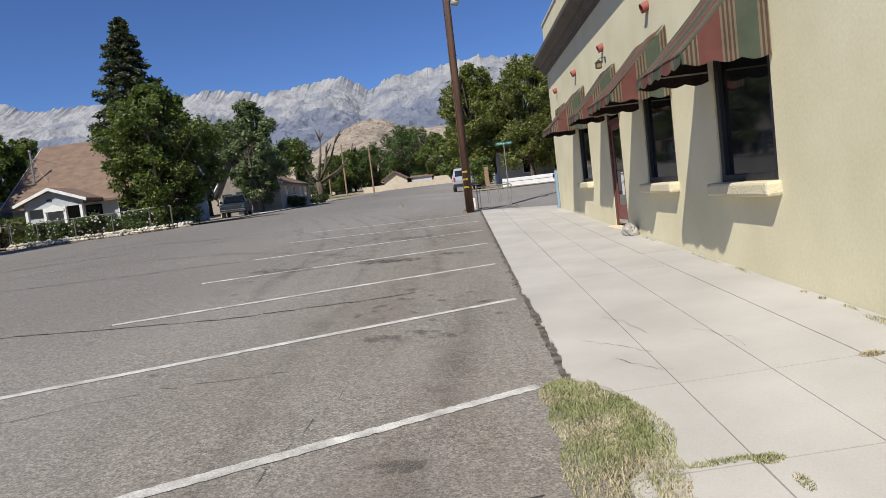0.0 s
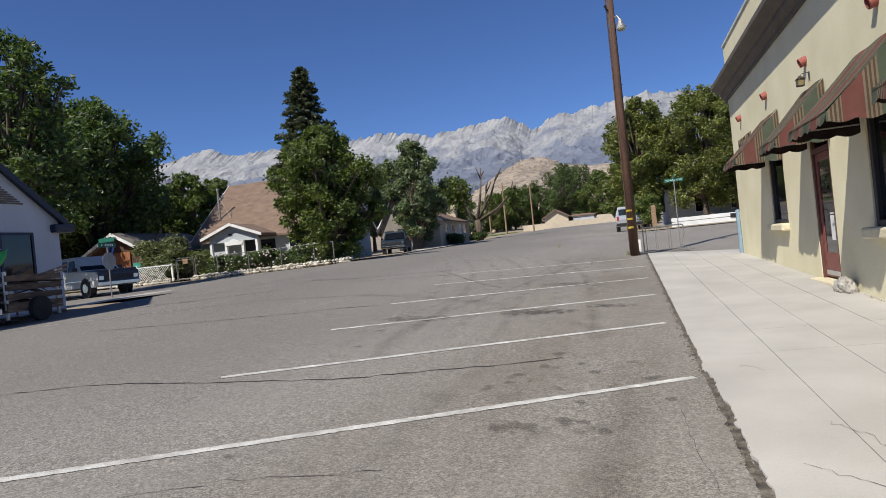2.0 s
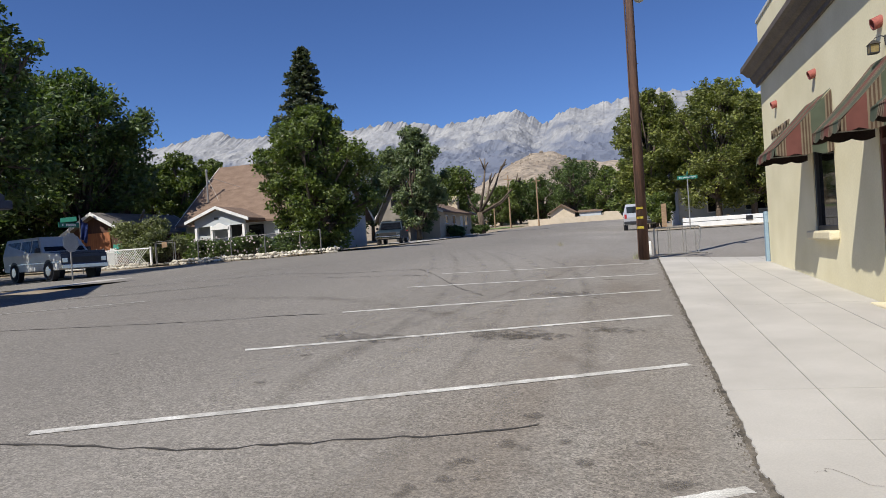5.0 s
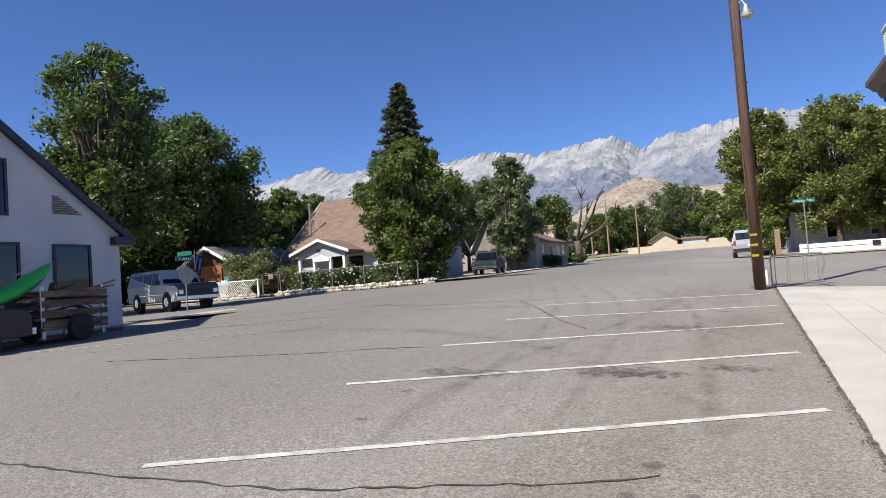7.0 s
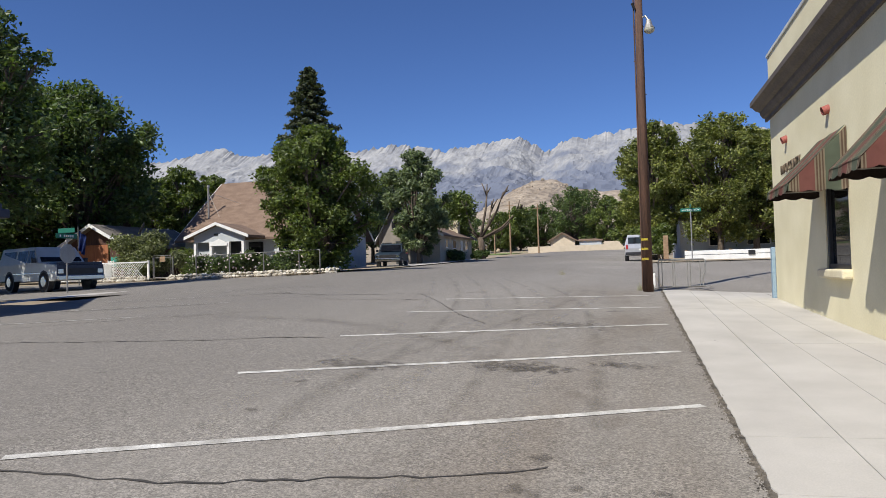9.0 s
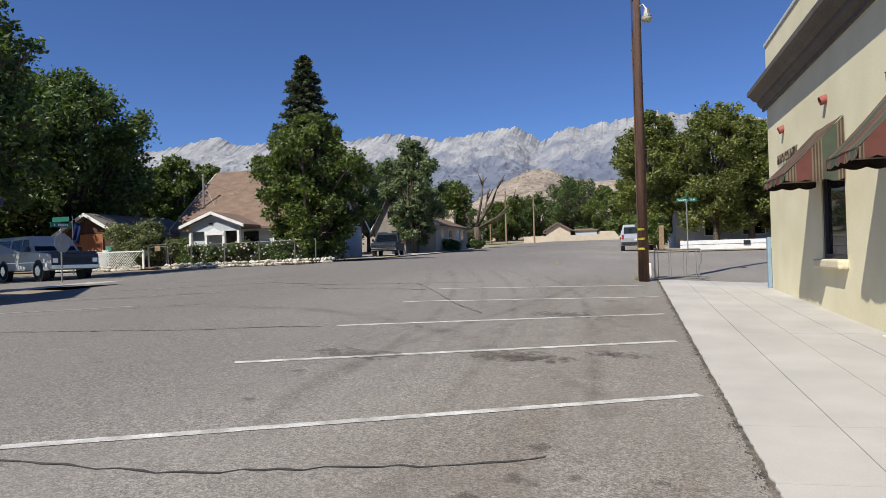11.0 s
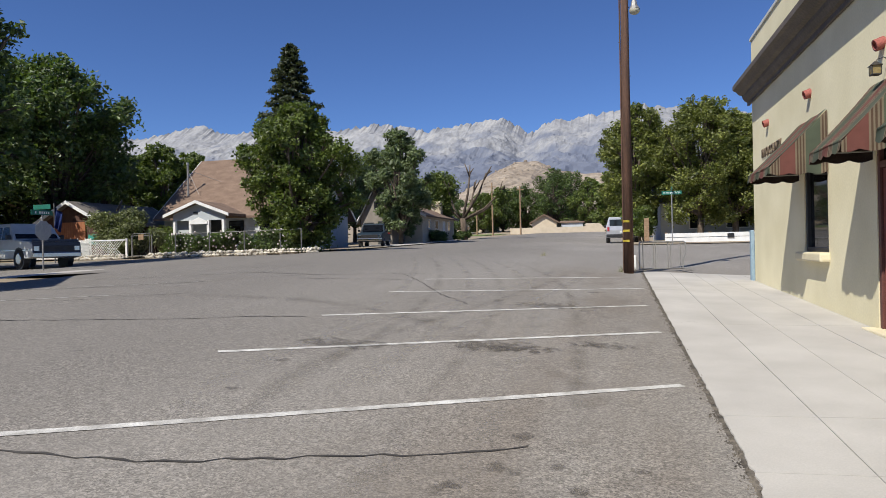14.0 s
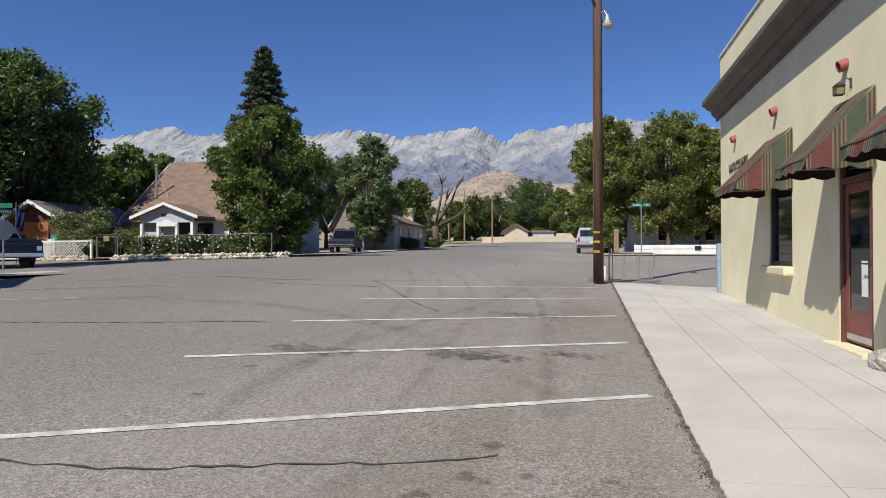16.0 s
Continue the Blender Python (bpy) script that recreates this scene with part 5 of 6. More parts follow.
# ---- signs ----
def street_sign(x, y, h, turn, words, octagon=False, label="green street name sign on a thin steel post"):
    z = ground_z(x, y)
    s = thing("street_sign", x, y, z - 0.05, label, "sign", rz=turn)
    part("post", tube([(0, 0, 0), (0, 0, h)], 0.03, 8), STEEL, s)
    p = part("name_plate", box(-0.5, 0.5, -0.012, 0.012, h - 0.02, h + 0.17, 0.004), SIGNGREEN, s, "green name plate with white bars")
    if words:
        tx = bpy.data.curves.new("lettering", "FONT")
        tx.body, tx.size, tx.extrude, tx.align_x = words, 0.125, 0.002, "CENTER"
        tob = new("lettering_curve", tx)
        lme = bpy.data.meshes.new_from_object(tob.evaluated_get(bpy.context.evaluated_depsgraph_get()))
        bpy.data.objects.remove(tob)
        lme.materials.clear()
        lme.materials.append(WHITE)
        lo = new("lettering", lme)
        lo.parent = p
        lo.matrix_basis = pose(0, -0.016, h + 0.032, 90, 0, 0)
    else:
        for k in range(7):
            if k != 1:
                part("letter_bar", box(-0.34 + 0.10 * k, -0.28 + 0.10 * k, -0.018, -0.013, h + 0.03, h + 0.12), WHITE, p)
    part("cross_plate", box(-0.012, 0.012, -0.40, 0.40, h + 0.20, h + 0.38, 0.004), SIGNGREEN, s)
    if octagon:
        bm = bmesh.new()
        a = [bm.verts.new((0.40 * math.cos(math.pi / 8 + k * math.pi / 4), -0.045, h - 0.62 + 0.40 * math.sin(math.pi / 8 + k * math.pi / 4))) for k in range(8)]
        b = [bm.verts.new((v.co.x, -0.038, v.co.z)) for v in a]
        bm.faces.new(a), bm.faces.new(b[::-1])
        for k in range(8):
            bm.faces.new((a[k], b[k], b[(k + 1) % 8], a[(k + 1) % 8]))
        part("stop_plate", bm, SIGNBACK, s, "bare metal back of an octagonal stop sign")
    return s


x, y = far(0.0841, 37)
street_sign(x, y, 2.75, 0, "WASHINGTON")
sgn = street_sign(-21.2, 26.0, 2.2, 90, "", True, "stop sign seen from behind with green name plates")

for i, (xy, dy, h) in enumerate(((-0.1757, 112, 9.2), (-0.133, 120, 9.0), (-0.2, 125, 5.0))):
    x, y = far(xy, dy)
    p = thing("distant_pole", x, y, ground_z(x, y) - 0.2, "thin weathered wooden utility pole", "utility pole", "distant poles")
    part("pole", tube([(0, 0, 0), (0, 0, h)], (0.16, 0.11), 8), OLDWOOD, p)
    if i < 2:
        part("crossarm", box(-0.7, 0.7, -0.06, 0.06, h - 0.8, h - 0.68), OLDWOOD, p)


# ---- vehicles ----
def vehicle(name, x, y, turn, label, L, W, H, style, paint, lower=None):
    """Body along +x from 0 to L. style: 'suv', 'pickup'."""
    z = ground_z(x, y)
    e = thing(name, x, y, z, label, "car", rz=turn)
    hood = 0.60 * H
    w = W / 2
    if style == "suv":
        prof = [(0.05, 0.28 * H), (0.0, 0.5 * H), (0.03, 0.60 * H), (0.10, 0.97 * H), (0.2, H), (0.60 * L, H), (0.71 * L, 0.64 * H), (0.97 * L, 0.58 * H), (L, 0.50 * H), (L, 0.26 * H), (0.95 * L, 0.22 * H), (0.08, 0.22 * H)]
    else:
        prof = [(0.02, 0.28 * H), (0.0, 0.58 * H), (0.40 * L, 0.58 * H), (0.405 * L, 0.62 * H), (0.43 * L, H), (0.60 * L, H), (0.70 * L, 0.62 * H), (0.97 * L, 0.56 * H), (L, 0.48 * H), (L, 0.24 * H), (0.95 * L, 0.22 * H), (0.06, 0.22 * H)]
    bm = bmesh.new()
    cut = 0.6 * H
    rows_ = []
    for s in (-1, 1):
        row = []
        for px, pz in prof:
            inset = 0.0 if pz <= cut + 0.03 * H else (pz - cut) / (H - cut) * 0.16
            row.append(bm.verts.new((px, s * (w - inset), pz)))
        rows_.append(row)
    k = len(prof)
    for i in range(k):
        bm.faces.new((rows_[0][i], rows_[0][(i + 1) % k], rows_[1][(i + 1) % k], rows_[1][i]))
    bm.faces.new(rows_[0][::-1]), bm.faces.new(rows_[1])
    bmesh.ops.recalc_face_normals(bm, faces=bm.faces)
    bmesh.ops.bevel(bm, geom=[q for q in bm.edges], offset=0.035, segments=2, affect="EDGES", profile=0.6)
    body = part("body", bm, paint, e)
    if lower:
        lo = bmesh.new()
        add_box(lo, 0.02, L * 0.985, -w - 0.006, w + 0.006, 0.385 * H, 0.41 * H, 0.008)
        part("side_moulding", lo, CHROME, e, "bright side moulding")
        # navy here stands in for shade and sky reflection on off-white paint
        part("bonnet", prism([(-w + 0.04, 0.575 * H), (w - 0.04, 0.575 * H), (w - 0.07, 0.628 * H), (-w + 0.07, 0.628 * H)], 0.725 * L, 0.985 * L, "x"), lower, e, "bonnet coloured navy for shaded sky reflection")
        part("nose_panel", box(L - 0.05, L + 0.006, -w + 0.03, w - 0.03, 0.34 * H, 0.57 * H, 0.01), lower, e, "front panel coloured navy for shade")
    # glass
    spans = [(0.06 * L, 0.30 * L), (0.325 * L, 0.50 * L), (0.515 * L, 0.625 * L)] if style == "suv" else [(0.45 * L, 0.60 * L)]
    for s in (-1, 1):
        for a, b in spans:
            gb = bmesh.new()
            slant = 0.03 * L if b > 0.55 * L else 0.0
            q = [(a, 0.645 * H), (b + slant, 0.645 * H), (b - slant * 0.5, 0.92 * H), (a + 0.02, 0.92 * H)]
            vs = [gb.verts.new((px, s * (w - (pz - cut) / (H - cut) * 0.16 + 0.008), pz)) for px, pz in q]
            gb.faces.new(vs)
            bmesh.ops.solidify(gb, geom=gb.faces[:], thickness=0.006)
            part("side_window", gb, CARGLASS, e)
    top, low = (0.61 * L, 0.705 * L)
    gb = bmesh.new()
    vs = [gb.verts.new(p) for p in ((low + 0.004, -w + 0.14, 0.66 * H), (low + 0.004, w - 0.14, 0.66 * H), (top + 0.012, w - 0.22, 0.95 * H), (top + 0.012, -w + 0.22, 0.95 * H))]
    gb.faces.new(vs)
    bmesh.ops.solidify(gb, geom=gb.faces[:], thickness=-0.012)
    part("windscreen", gb, CARGLASS, e)
    rx = 0.05 if style == "suv" else 0.412 * L
    part("rear_window", box(rx - 0.02, rx + 0.03, -w + 0.2, w - 0.2, 0.66 * H, 0.9 * H, 0.01), CARGLASS, e)
    part("front_bumper", box(L - 0.02, L + 0.10, -w + 0.02, w - 0.02, 0.24 * H, 0.34 * H, 0.025), CHROME, e)
    part("rear_bumper", box(-0.10, 0.03, -w + 0.02, w - 0.02, 0.24 * H, 0.35 * H, 0.025), CHROME if style == "pickup" else BLACKTRIM, e)
    part("grille", box(L - 0.01, L + 0.012, -w + 0.32, w - 0.32, 0.37 * H, 0.49 * H, 0.006), BLACKTRIM, e)
    for s in (-1, 1):
        part("headlight", box(L - 0.01, L + 0.015, s * (w - 0.18) - 0.11, s * (w - 0.18) + 0.11, 0.38 * H, 0.48 * H, 0.008), CHROME, e)
        part("tail_light", box(-0.012, 0.03, s * (w - 0.12) - 0.07, s * (w - 0.12) + 0.07, 0.46 * H, 0.62 * H, 0.008), REDLAMP, e)
        part("mirror", box(0.655 * L, 0.69 * L, s * (w + 0.09) - 0.08, s * (w + 0.09) + 0.08, 0.64 * H, 0.74 * H, 0.02), BLACKTRIM, e)
    part("number_plate", box(-0.108, -0.102, -0.15, 0.15, 0.40 * H, 0.47 * H), WHITE, e)
    R = 0.185 * H if not lower else 0.215 * H
    for wx in (0.20 * L, 0.80 * L):
        for s in (-1, 1):
            # solid black disc on the body in place of a shaded wheel well
            arch = part("wheel_well_shade", tube([(wx, s * (w - 0.22), R), (wx, s * (w + 0.010), R)], R * 1.16, 20), BLACKTRIM, e)
            wh = bmesh.new()
            add_tube(wh, [(wx, s * (w - 0.19), R), (wx, s * (w - 0.17), R), (wx, s * (w + 0.0), R), (wx, s * (w + 0.03), R)], (R * 0.9, R, R, R * 0.88), 22)
            wo = part("wheel", wh, RUBBER, e)
            part("rim", tube([(wx, s * (w + 0.02), R), (wx, s * (w + 0.045), R)], (R * 0.62, R * 0.5), 16), CHROME, wo)
    return e


vehicle("parked_suv", -28.1, 30.2, -20, "old off-white utility wagon, bonnet and nose darkened for tree shade", 5.7, 2.0, 1.95, "suv", CARWHITE, CARSHADE)
x, y = far(-0.380, 45.5)
vehicle("parked_pickup", x - 0.7, y + 4.6, -78, "dark teal pickup truck parked in the driveway", 5.0, 1.85, 1.72, "pickup", CARTEAL)
x, y = far(0.015, 44.5)
vehicle("parked_car", x, y, 90, "silver-white crossover parked facing away at the kerb", 4.6, 1.98, 1.72, "suv", CARSILVER)
vehicle("yard_truck", -14.7, 9.1, 90, "dark pickup loaded with a kayak, in house shade", 5.2, 1.9, 1.75, "pickup", mat("dark_truck_paint", (0.02, 0.018, 0.02), (0.035, 0.03, 0.03), 2, 0.45, 0.0))

# kayak on a rack above the truck
kz = ground_z(-14.9, 12)
kay = thing("kayak", -14.6, 15.5, kz + 1.75, "bright green plastic kayak tilted on a rack", "kayak", rz=92)
kay.matrix_world = pose(-14.6, 15.5, 2.50, 0, -17, 92)
bm = bmesh.new()
rings = []
for i in range(17):
    u = i / 16
    w = 0.36 * math.sin(math.pi * min(1, max(0.02, u))) ** 0.6 + 0.01
    lift = 0.35 * (2 * abs(u - 0.5)) ** 2.6
    xk = -3.6 + 3.6 * u
    rings.append([bm.verts.new((xk, w * math.cos(2 * math.pi * k / 14), lift + 0.17 * min(1, w * 4) * math.sin(2 * math.pi * k / 14))) for k in range(14)])
for u, v in zip(rings, rings[1:]):
    for k in range(14):
        bm.faces.new((u[k], u[(k + 1) % 14], v[(k + 1) % 14], v[k]))
bm.faces.new(rings[0][::-1]), bm.faces.new(rings[-1])
part("hull", bm, KAYAK, kay, smooth=True)
part("deck_line", tube([(-0.8, 0.2, 0.30), (-0.3, 0.1, 0.42), (-0.25, -0.1, 0.42)], 0.008, 5), WHITE, kay)
# trailer of old boards
tr = thing("board_trailer", -14.6, 15.5, ground_z(-14.6, 15.5), "small trailer stacked with weathered boards", "trailer", rz=4)
for k in range(4):
    part("side_board", box(-0.7, -0.66, -0.95, 0.75, 0.35 + 0.22 * k, 0.49 + 0.22 * k), SHADEDBOARD, tr)
    part("side_board", box(0.66, 0.70, -0.95, 0.75, 0.35 + 0.22 * k, 0.49 + 0.22 * k), SHADEDBOARD, tr)
    part("end_board", box(-0.66, 0.66, 0.71, 0.75, 0.35 + 0.22 * k, 0.49 + 0.22 * k), SHADEDBOARD, tr)
for x in (-0.62, 0.62):
    for y in (-0.9, 0.67):
        part("stake", box(x - 0.03, x + 0.03, y - 0.03, y + 0.03, 0.1, 1.25), WHITE, tr)
rb = random.Random(5)
for k in range(9):
    part("plank", box(-0.06, 0.06, -0.9, 0.9, -0.015, 0.015, 0, pose(rb.uniform(-0.5, 0.5), rb.uniform(-0.2, 0.1), 0.45 + 0.07 * k, rb.uniform(-14, 14), rb.uniform(-20, 20), rb.uniform(-30, 30))), SHADEDBOARD, tr)
for s in (-1, 1):
    part("wheel", tube([(s * 0.72, -0.1, 0.3), (s * 0.86, -0.1, 0.3)], 0.3, 16), RUBBER, tr)
part("bed", box(-0.7, 0.7, -0.95, 0.75, 0.27, 0.34), SHADEDBOARD, tr)
for x0, x1, h0, h1 in ((-0.5, 0.78, 0.62, 1.34), (0.1, 0.72, 0.95, 1.22), (-0.6, 0.4, 1.2, 1.05)):
    part("batten", tube([(x0, -1.1, h0), (x1, 0.95, h1)], 0.028, 6), OLDWOOD, tr, "pale loose batten")
for k in range(7):
    part("scrap_board", box(-0.05, 0.05, -0.55, 0.55, -0.012, 0.012, 0, pose(rb.uniform(-0.45, 0.5), rb.uniform(-0.3, 0.3), 0.75 + 0.08 * k, rb.uniform(-35, 35), rb.uniform(-40, 40), rb.uniform(-80, 80))), SHADEDBOARD, tr)

# ---- white house by the side street ----
z = ground_z(-16, 16)
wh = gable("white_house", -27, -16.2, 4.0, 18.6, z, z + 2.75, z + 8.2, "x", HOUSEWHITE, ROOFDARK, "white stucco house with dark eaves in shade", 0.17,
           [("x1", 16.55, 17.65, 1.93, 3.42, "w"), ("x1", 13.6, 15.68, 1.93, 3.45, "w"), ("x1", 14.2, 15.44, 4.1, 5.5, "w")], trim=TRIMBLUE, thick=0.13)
part("eave_return", box(-16.9, -15.98, 18.3, 19.0, z + 2.42, z + 2.66, 0.03), TRIMBLUE, wh, "dark boxed end of the eave")
lo = bmesh.new()
for k in range(8):
    yy = 16.2 - 0.0
    add_box(lo, -16.195, -16.16, 16.62, 17.42 - 0.09 * k, 4.22 + 0.062 * k, 4.26 + 0.062 * k)
part("louvre_vent", lo, ROOFGREY, wh)

# ---- shed, fences and garden along the side street ----
z = ground_z(-33.5, 40)
shed = gable("garage_shed", -35.3, -30.8, 40.0, 47.0, z, z + 2.3, z + 3.5, "y", DARKBOARD, ROOFGREY, "dark brown board garage with red-brown doors and white-edged roof", 0.5, trim=WHITE)
part("garage_door", box(-34.4, -32.0, 39.9, 39.99, z + 0.05, z + 2.3), REDWOOD, shed, "red-brown plank double door")
part("turquoise_panel", box(-31.8, -31.1, 39.9, 39.99, z + 0.9, z + 1.5), TURQ, shed)
dish = thing("satellite_dish", -30.4, 41.0, z + 2.6, "grey satellite dish on the shed roof", "satellite dish")
bm = bmesh.new()
bmesh.ops.create_uvsphere(bm, u_segments=18, v_segments=10, radius=0.40, matrix=Matrix.Diagonal((1, 1, 0.35, 1)))
bmesh.ops.delete(bm, geom=[v for v in bm.verts if v.co.z > 0.01], context="VERTS")
bmesh.ops.solidify(bm, geom=bm.faces[:], thickness=0.02)
bmesh.ops.transform(bm, verts=bm.verts, matrix=pose(0, 0, 0.75, 65, 0, -50))
part("bowl", bm, ROOFDARK, dish)
part("mast", tube([(0, 0, -0.3), (0, 0.05, 0.7)], 0.03, 6), STEEL, dish)
FY = 36.6
lat = thing("lattice_fence", -31.5, FY, ground_z(-31, FY), "white diamond lattice garden fence", "fence")
for k in range(34):
    for s in (-1, 1):
        x0 = 0.16 * k - 1.2
        part("slat", box(-0.012, 0.012, -0.008 + 0.012 * s, 0.008 + 0.012 * s, 0, 1.40, 0, pose(x0 + (0.0 if s < 0 else 1.0), 0, 0.06, 0, 45 * -s, 0)), WHITE, lat)
for x in (-1.2, 1.5, 5.2):
    part("post", box(x - 0.05, x + 0.05, 0.03, 0.13, -0.1, 1.15), WHITE, lat)
part("top_rail", box(-1.2, 5.2, -0.03, 0.03, 1.04, 1.10), WHITE, lat)
part("backing_board", box(-1.15, 2.6, 0.14, 0.17, 0.05, 1.02), WHITE, lat, "white painted boards behind the lattice")

fence = thing("chain_link_fence", 0, 0, 0, "grey chain-link fence with pipe posts and gate", "fence")
fx = [-25.9, -24.6, -23.1, -21.0, -18.9, -16.8, -15.6]
for x in fx:
    z = ground_z(x, FY)
    part("post", tube([(x, FY, z - 0.1), (x, FY, z + 1.28)], 0.035, 8), FENCEPIPE, fence)
for a, b in zip(fx, fx[1:]):
    if abs(a + 24.6) < 0.01:
        continue
    za, zb = ground_z(a, FY) + 1.24, ground_z(b, FY) + 1.24
    part("top_rail", tube([(a, FY, za), (b, FY, zb)], 0.019, 6), FENCEPIPE, fence)
vs, fs = [], []
for a, b in zip(fx, fx[1:]):
    n = int((b - a) / 0.24)
    for k in range(n):
        for s in (0, 1):
            x0 = a + 0.24 * k
            zz = ground_z(x0, FY) + 0.1
            p, q = ((x0, zz), (x0 + 1.1, zz + 1.1)) if s else ((x0 + 1.1, zz), (x0, zz + 1.1))
            if max(p[0], q[0]) > fx[-1]:
                continue
            i = len(vs)
            vs += [(p[0] - 0.003, FY, p[1]), (p[0] + 0.004, FY, p[1]), (q[0] + 0.003, FY, q[1]), (q[0] - 0.004, FY, q[1])]
            fs.append((i, i + 1, i + 2, i + 3))
tagged(quads("wire_mesh", vs, fs, IRON, fence), kind="stuff")
gz = ground_z(-25.2, FY)
gate = part("gate", add_tube(tube([(-25.8, FY - 0.05, gz + 0.1), (-25.8, FY - 0.05, gz + 1.35), (-24.7, FY - 0.05, gz + 1.35), (-24.7, FY - 0.05, gz + 0.1)], 0.025, 6), [(-25.8, FY - 0.05, gz + 0.12), (-24.7, FY - 0.05, gz + 0.12)], 0.02, 6), FENCEPIPE, fence)
part("gate_plaque", box(-25.4, -25.05, FY - 0.10, FY - 0.08, gz + 1.0, gz + 1.3, 0.01), OLDWOOD, gate, "small tan plaque on the gate")

# furled flag on a short pole at the corner
fx0, fy0 = -27.92, 33.4
fz = ground_z(fx0, fy0)
flag = thing("flag", fx0, fy0, fz, "furled dark blue flag drooping from a thin pole", "flag")
part("pole", tube([(0, 0, 0), (0, 0, 4.45 - fz)], 0.028, 8), FENCEPIPE, flag)
bm = bmesh.new()
fold = [[bm.verts.new((-0.02 + 0.62 * u * (1 - 0.45 * v) , 0.07 * math.sin(11 * u + 3 * v), 4.40 - fz - 0.12 - 1.05 * v - 0.42 * u * (1 - 0.3 * v))) for v in np.linspace(0, 1, 8)] for u in np.linspace(0, 1, 16)]
for p, q in zip(fold, fold[1:]):
    for k in range(7):
        bm.faces.new((p[k], p[k + 1], q[k + 1], q[k]))
bmesh.ops.solidify(bm, geom=bm.faces[:], thickness=0.006)
part("cloth", bm, mat("blue_flag_cloth", (0.012, 0.03, 0.13), (0.03, 0.06, 0.24), 5, 0.9, 0.2), flag, "dark blue cloth", True)

# white slatted chairs in front of the garage
chair = thing("garden_chair", -31.80, 38.6, ground_z(-31.80, 38.6) + 0.06, "white slatted garden chair beside the lattice fence", "chair", "garden chairs", rz=10)
part("seat", box(-0.26, 0.26, -0.26, 0.26, 0.40, 0.44, 0.01), WHITE, chair)
for lx in (-0.23, 0.23):
    for ly, lh in ((-0.23, 0.62), (0.23, 1.2)):
        part("leg", box(lx - 0.025, lx + 0.025, ly - 0.025, ly + 0.025, 0, lh, 0.005), WHITE, chair)
    part("armrest", box(lx - 0.04, lx + 0.04, -0.27, 0.2, 0.62, 0.65, 0.006), WHITE, chair)
for k in range(5):
    part("back_slat", box(-0.2, 0.2, 0.215, 0.235, 0.52 + 0.14 * k, 0.61 + 0.14 * k, 0.004), WHITE, chair)
copy_thing(chair, pose(-30.95, 38.7, ground_z(-30.95, 38.7) + 0.06, 0, 0, -8))

# rough stone edging wall
sw = thing("stone_wall", 0, 0, 0, "low wall of pale rough fieldstones", "wall")
rs = random.Random(31)
protos = []
for k in range(6):
    bm = bmesh.new()
    bmesh.ops.create_icosphere(bm, subdivisions=1, radius=0.115)
    for v in bm.verts:
        v.co = Vector((v.co.x * 1.3, v.co.y * 1.0, v.co.z * 0.8)) * rs.uniform(0.74, 1.26)
    me = bpy.data.meshes.new("stone")
    bm.to_mesh(me)
    bm.free()
    me.materials.append(STONE)
    protos.append(me)
x = -29.8
while x < -14.6:
    if not -25.9 < x < -24.6:
        for lay in range(2):
            o = new("stone", rs.choice(protos))
            xx = x + 0.13 * lay
            o.parent = sw
            s = rs.uniform(0.6, 1.25)
            yy = FY - 0.55 + rs.uniform(-0.05, 0.05) + 0.12 * lay + (0.10 * max(0, xx + 18))
            o.matrix_basis = pose(xx, yy, ground_z(xx, yy) + 0.04 + 0.15 * lay, rs.uniform(-25, 25), 0, rs.uniform(0, 360)) @ Matrix.Diagonal((s, s, s, 1))
    x += 0.21

for i, (x, y, w, h, m, n) in enumerate(((-28.0, 37.9, 1.9, 3.1, BUSH, 15000), (-26.6, 38.4, 1.6, 2.3, BUSH, 8000), (-23.6, 37.6, 0.9, 1.3, LEAFDARK, 3000), (-22.4, 37.7, 0.9, 1.2, LEAFDARK, 3000), (-21.2, 37.6, 0.9, 1.4, LEAFDARK, 3000), (-20.0, 37.8, 0.9, 1.5, LEAFDARK, 3000), (-18.9, 37.7, 0.9, 1.3, LEAFDARK, 3000), (-17.7, 37.6, 1.0, 1.4, LEAFDARK, 3000), (-16.6, 37.8, 0.9, 1.2, LEAFDARK, 3000), (-28.8, 42.5, 1.3, 2.2, LEAF, 4000), (-23.0, 41.0, 1.0, 1.6, LEAFDARK, 3000), (-18.2, 42.0, 1.0, 1.8, LEAFDARK, 3500))):
    bush(x, y, w, h, 150 + i, m, n, "feathery pale green shrub behind the fence" if m is BUSH else "dark green garden shrub behind the fence", 0.09)
vr = random.Random(9)
bm = bmesh.new()
for _ in range(120):
    bmesh.ops.create_icosphere(bm, subdivisions=1, radius=vr.uniform(0.03, 0.06), matrix=Matrix.Translation((vr.uniform(-24, -16.4), vr.uniform(36.8, 37.4), 1.6 + vr.uniform(0.3, 1.3))))
tagged(mesh_ob("rose_blooms", bm, ROSE), "pale pink roses scattered over the shrubs", "flowers", kind="stuff")
yard = sheet("yard_earth", spread(-60, -15.2, 1.6), spread(36.0, 60, 1.5), lambda x, y: ground_z(x, y) + 0.06, DIRT)
tagged(yard, "brown earth of the gardens", "yard", kind="structure")
dz = sheet("driveway", spread(-20, -15, 1), spread(50, 72, 1.5), lambda x, y: ground_z(x, y) + 0.075, CONCRETE)
tagged(dz, "pale dusty driveway apron", "driveway", kind="structure")
kl = sheet("pavement_left", spread(-16.3, -15, 0.4), spread(-30, 22.2, 1.0), lambda x, y: ground_z(x, y) + 0.10, CONCRETE)
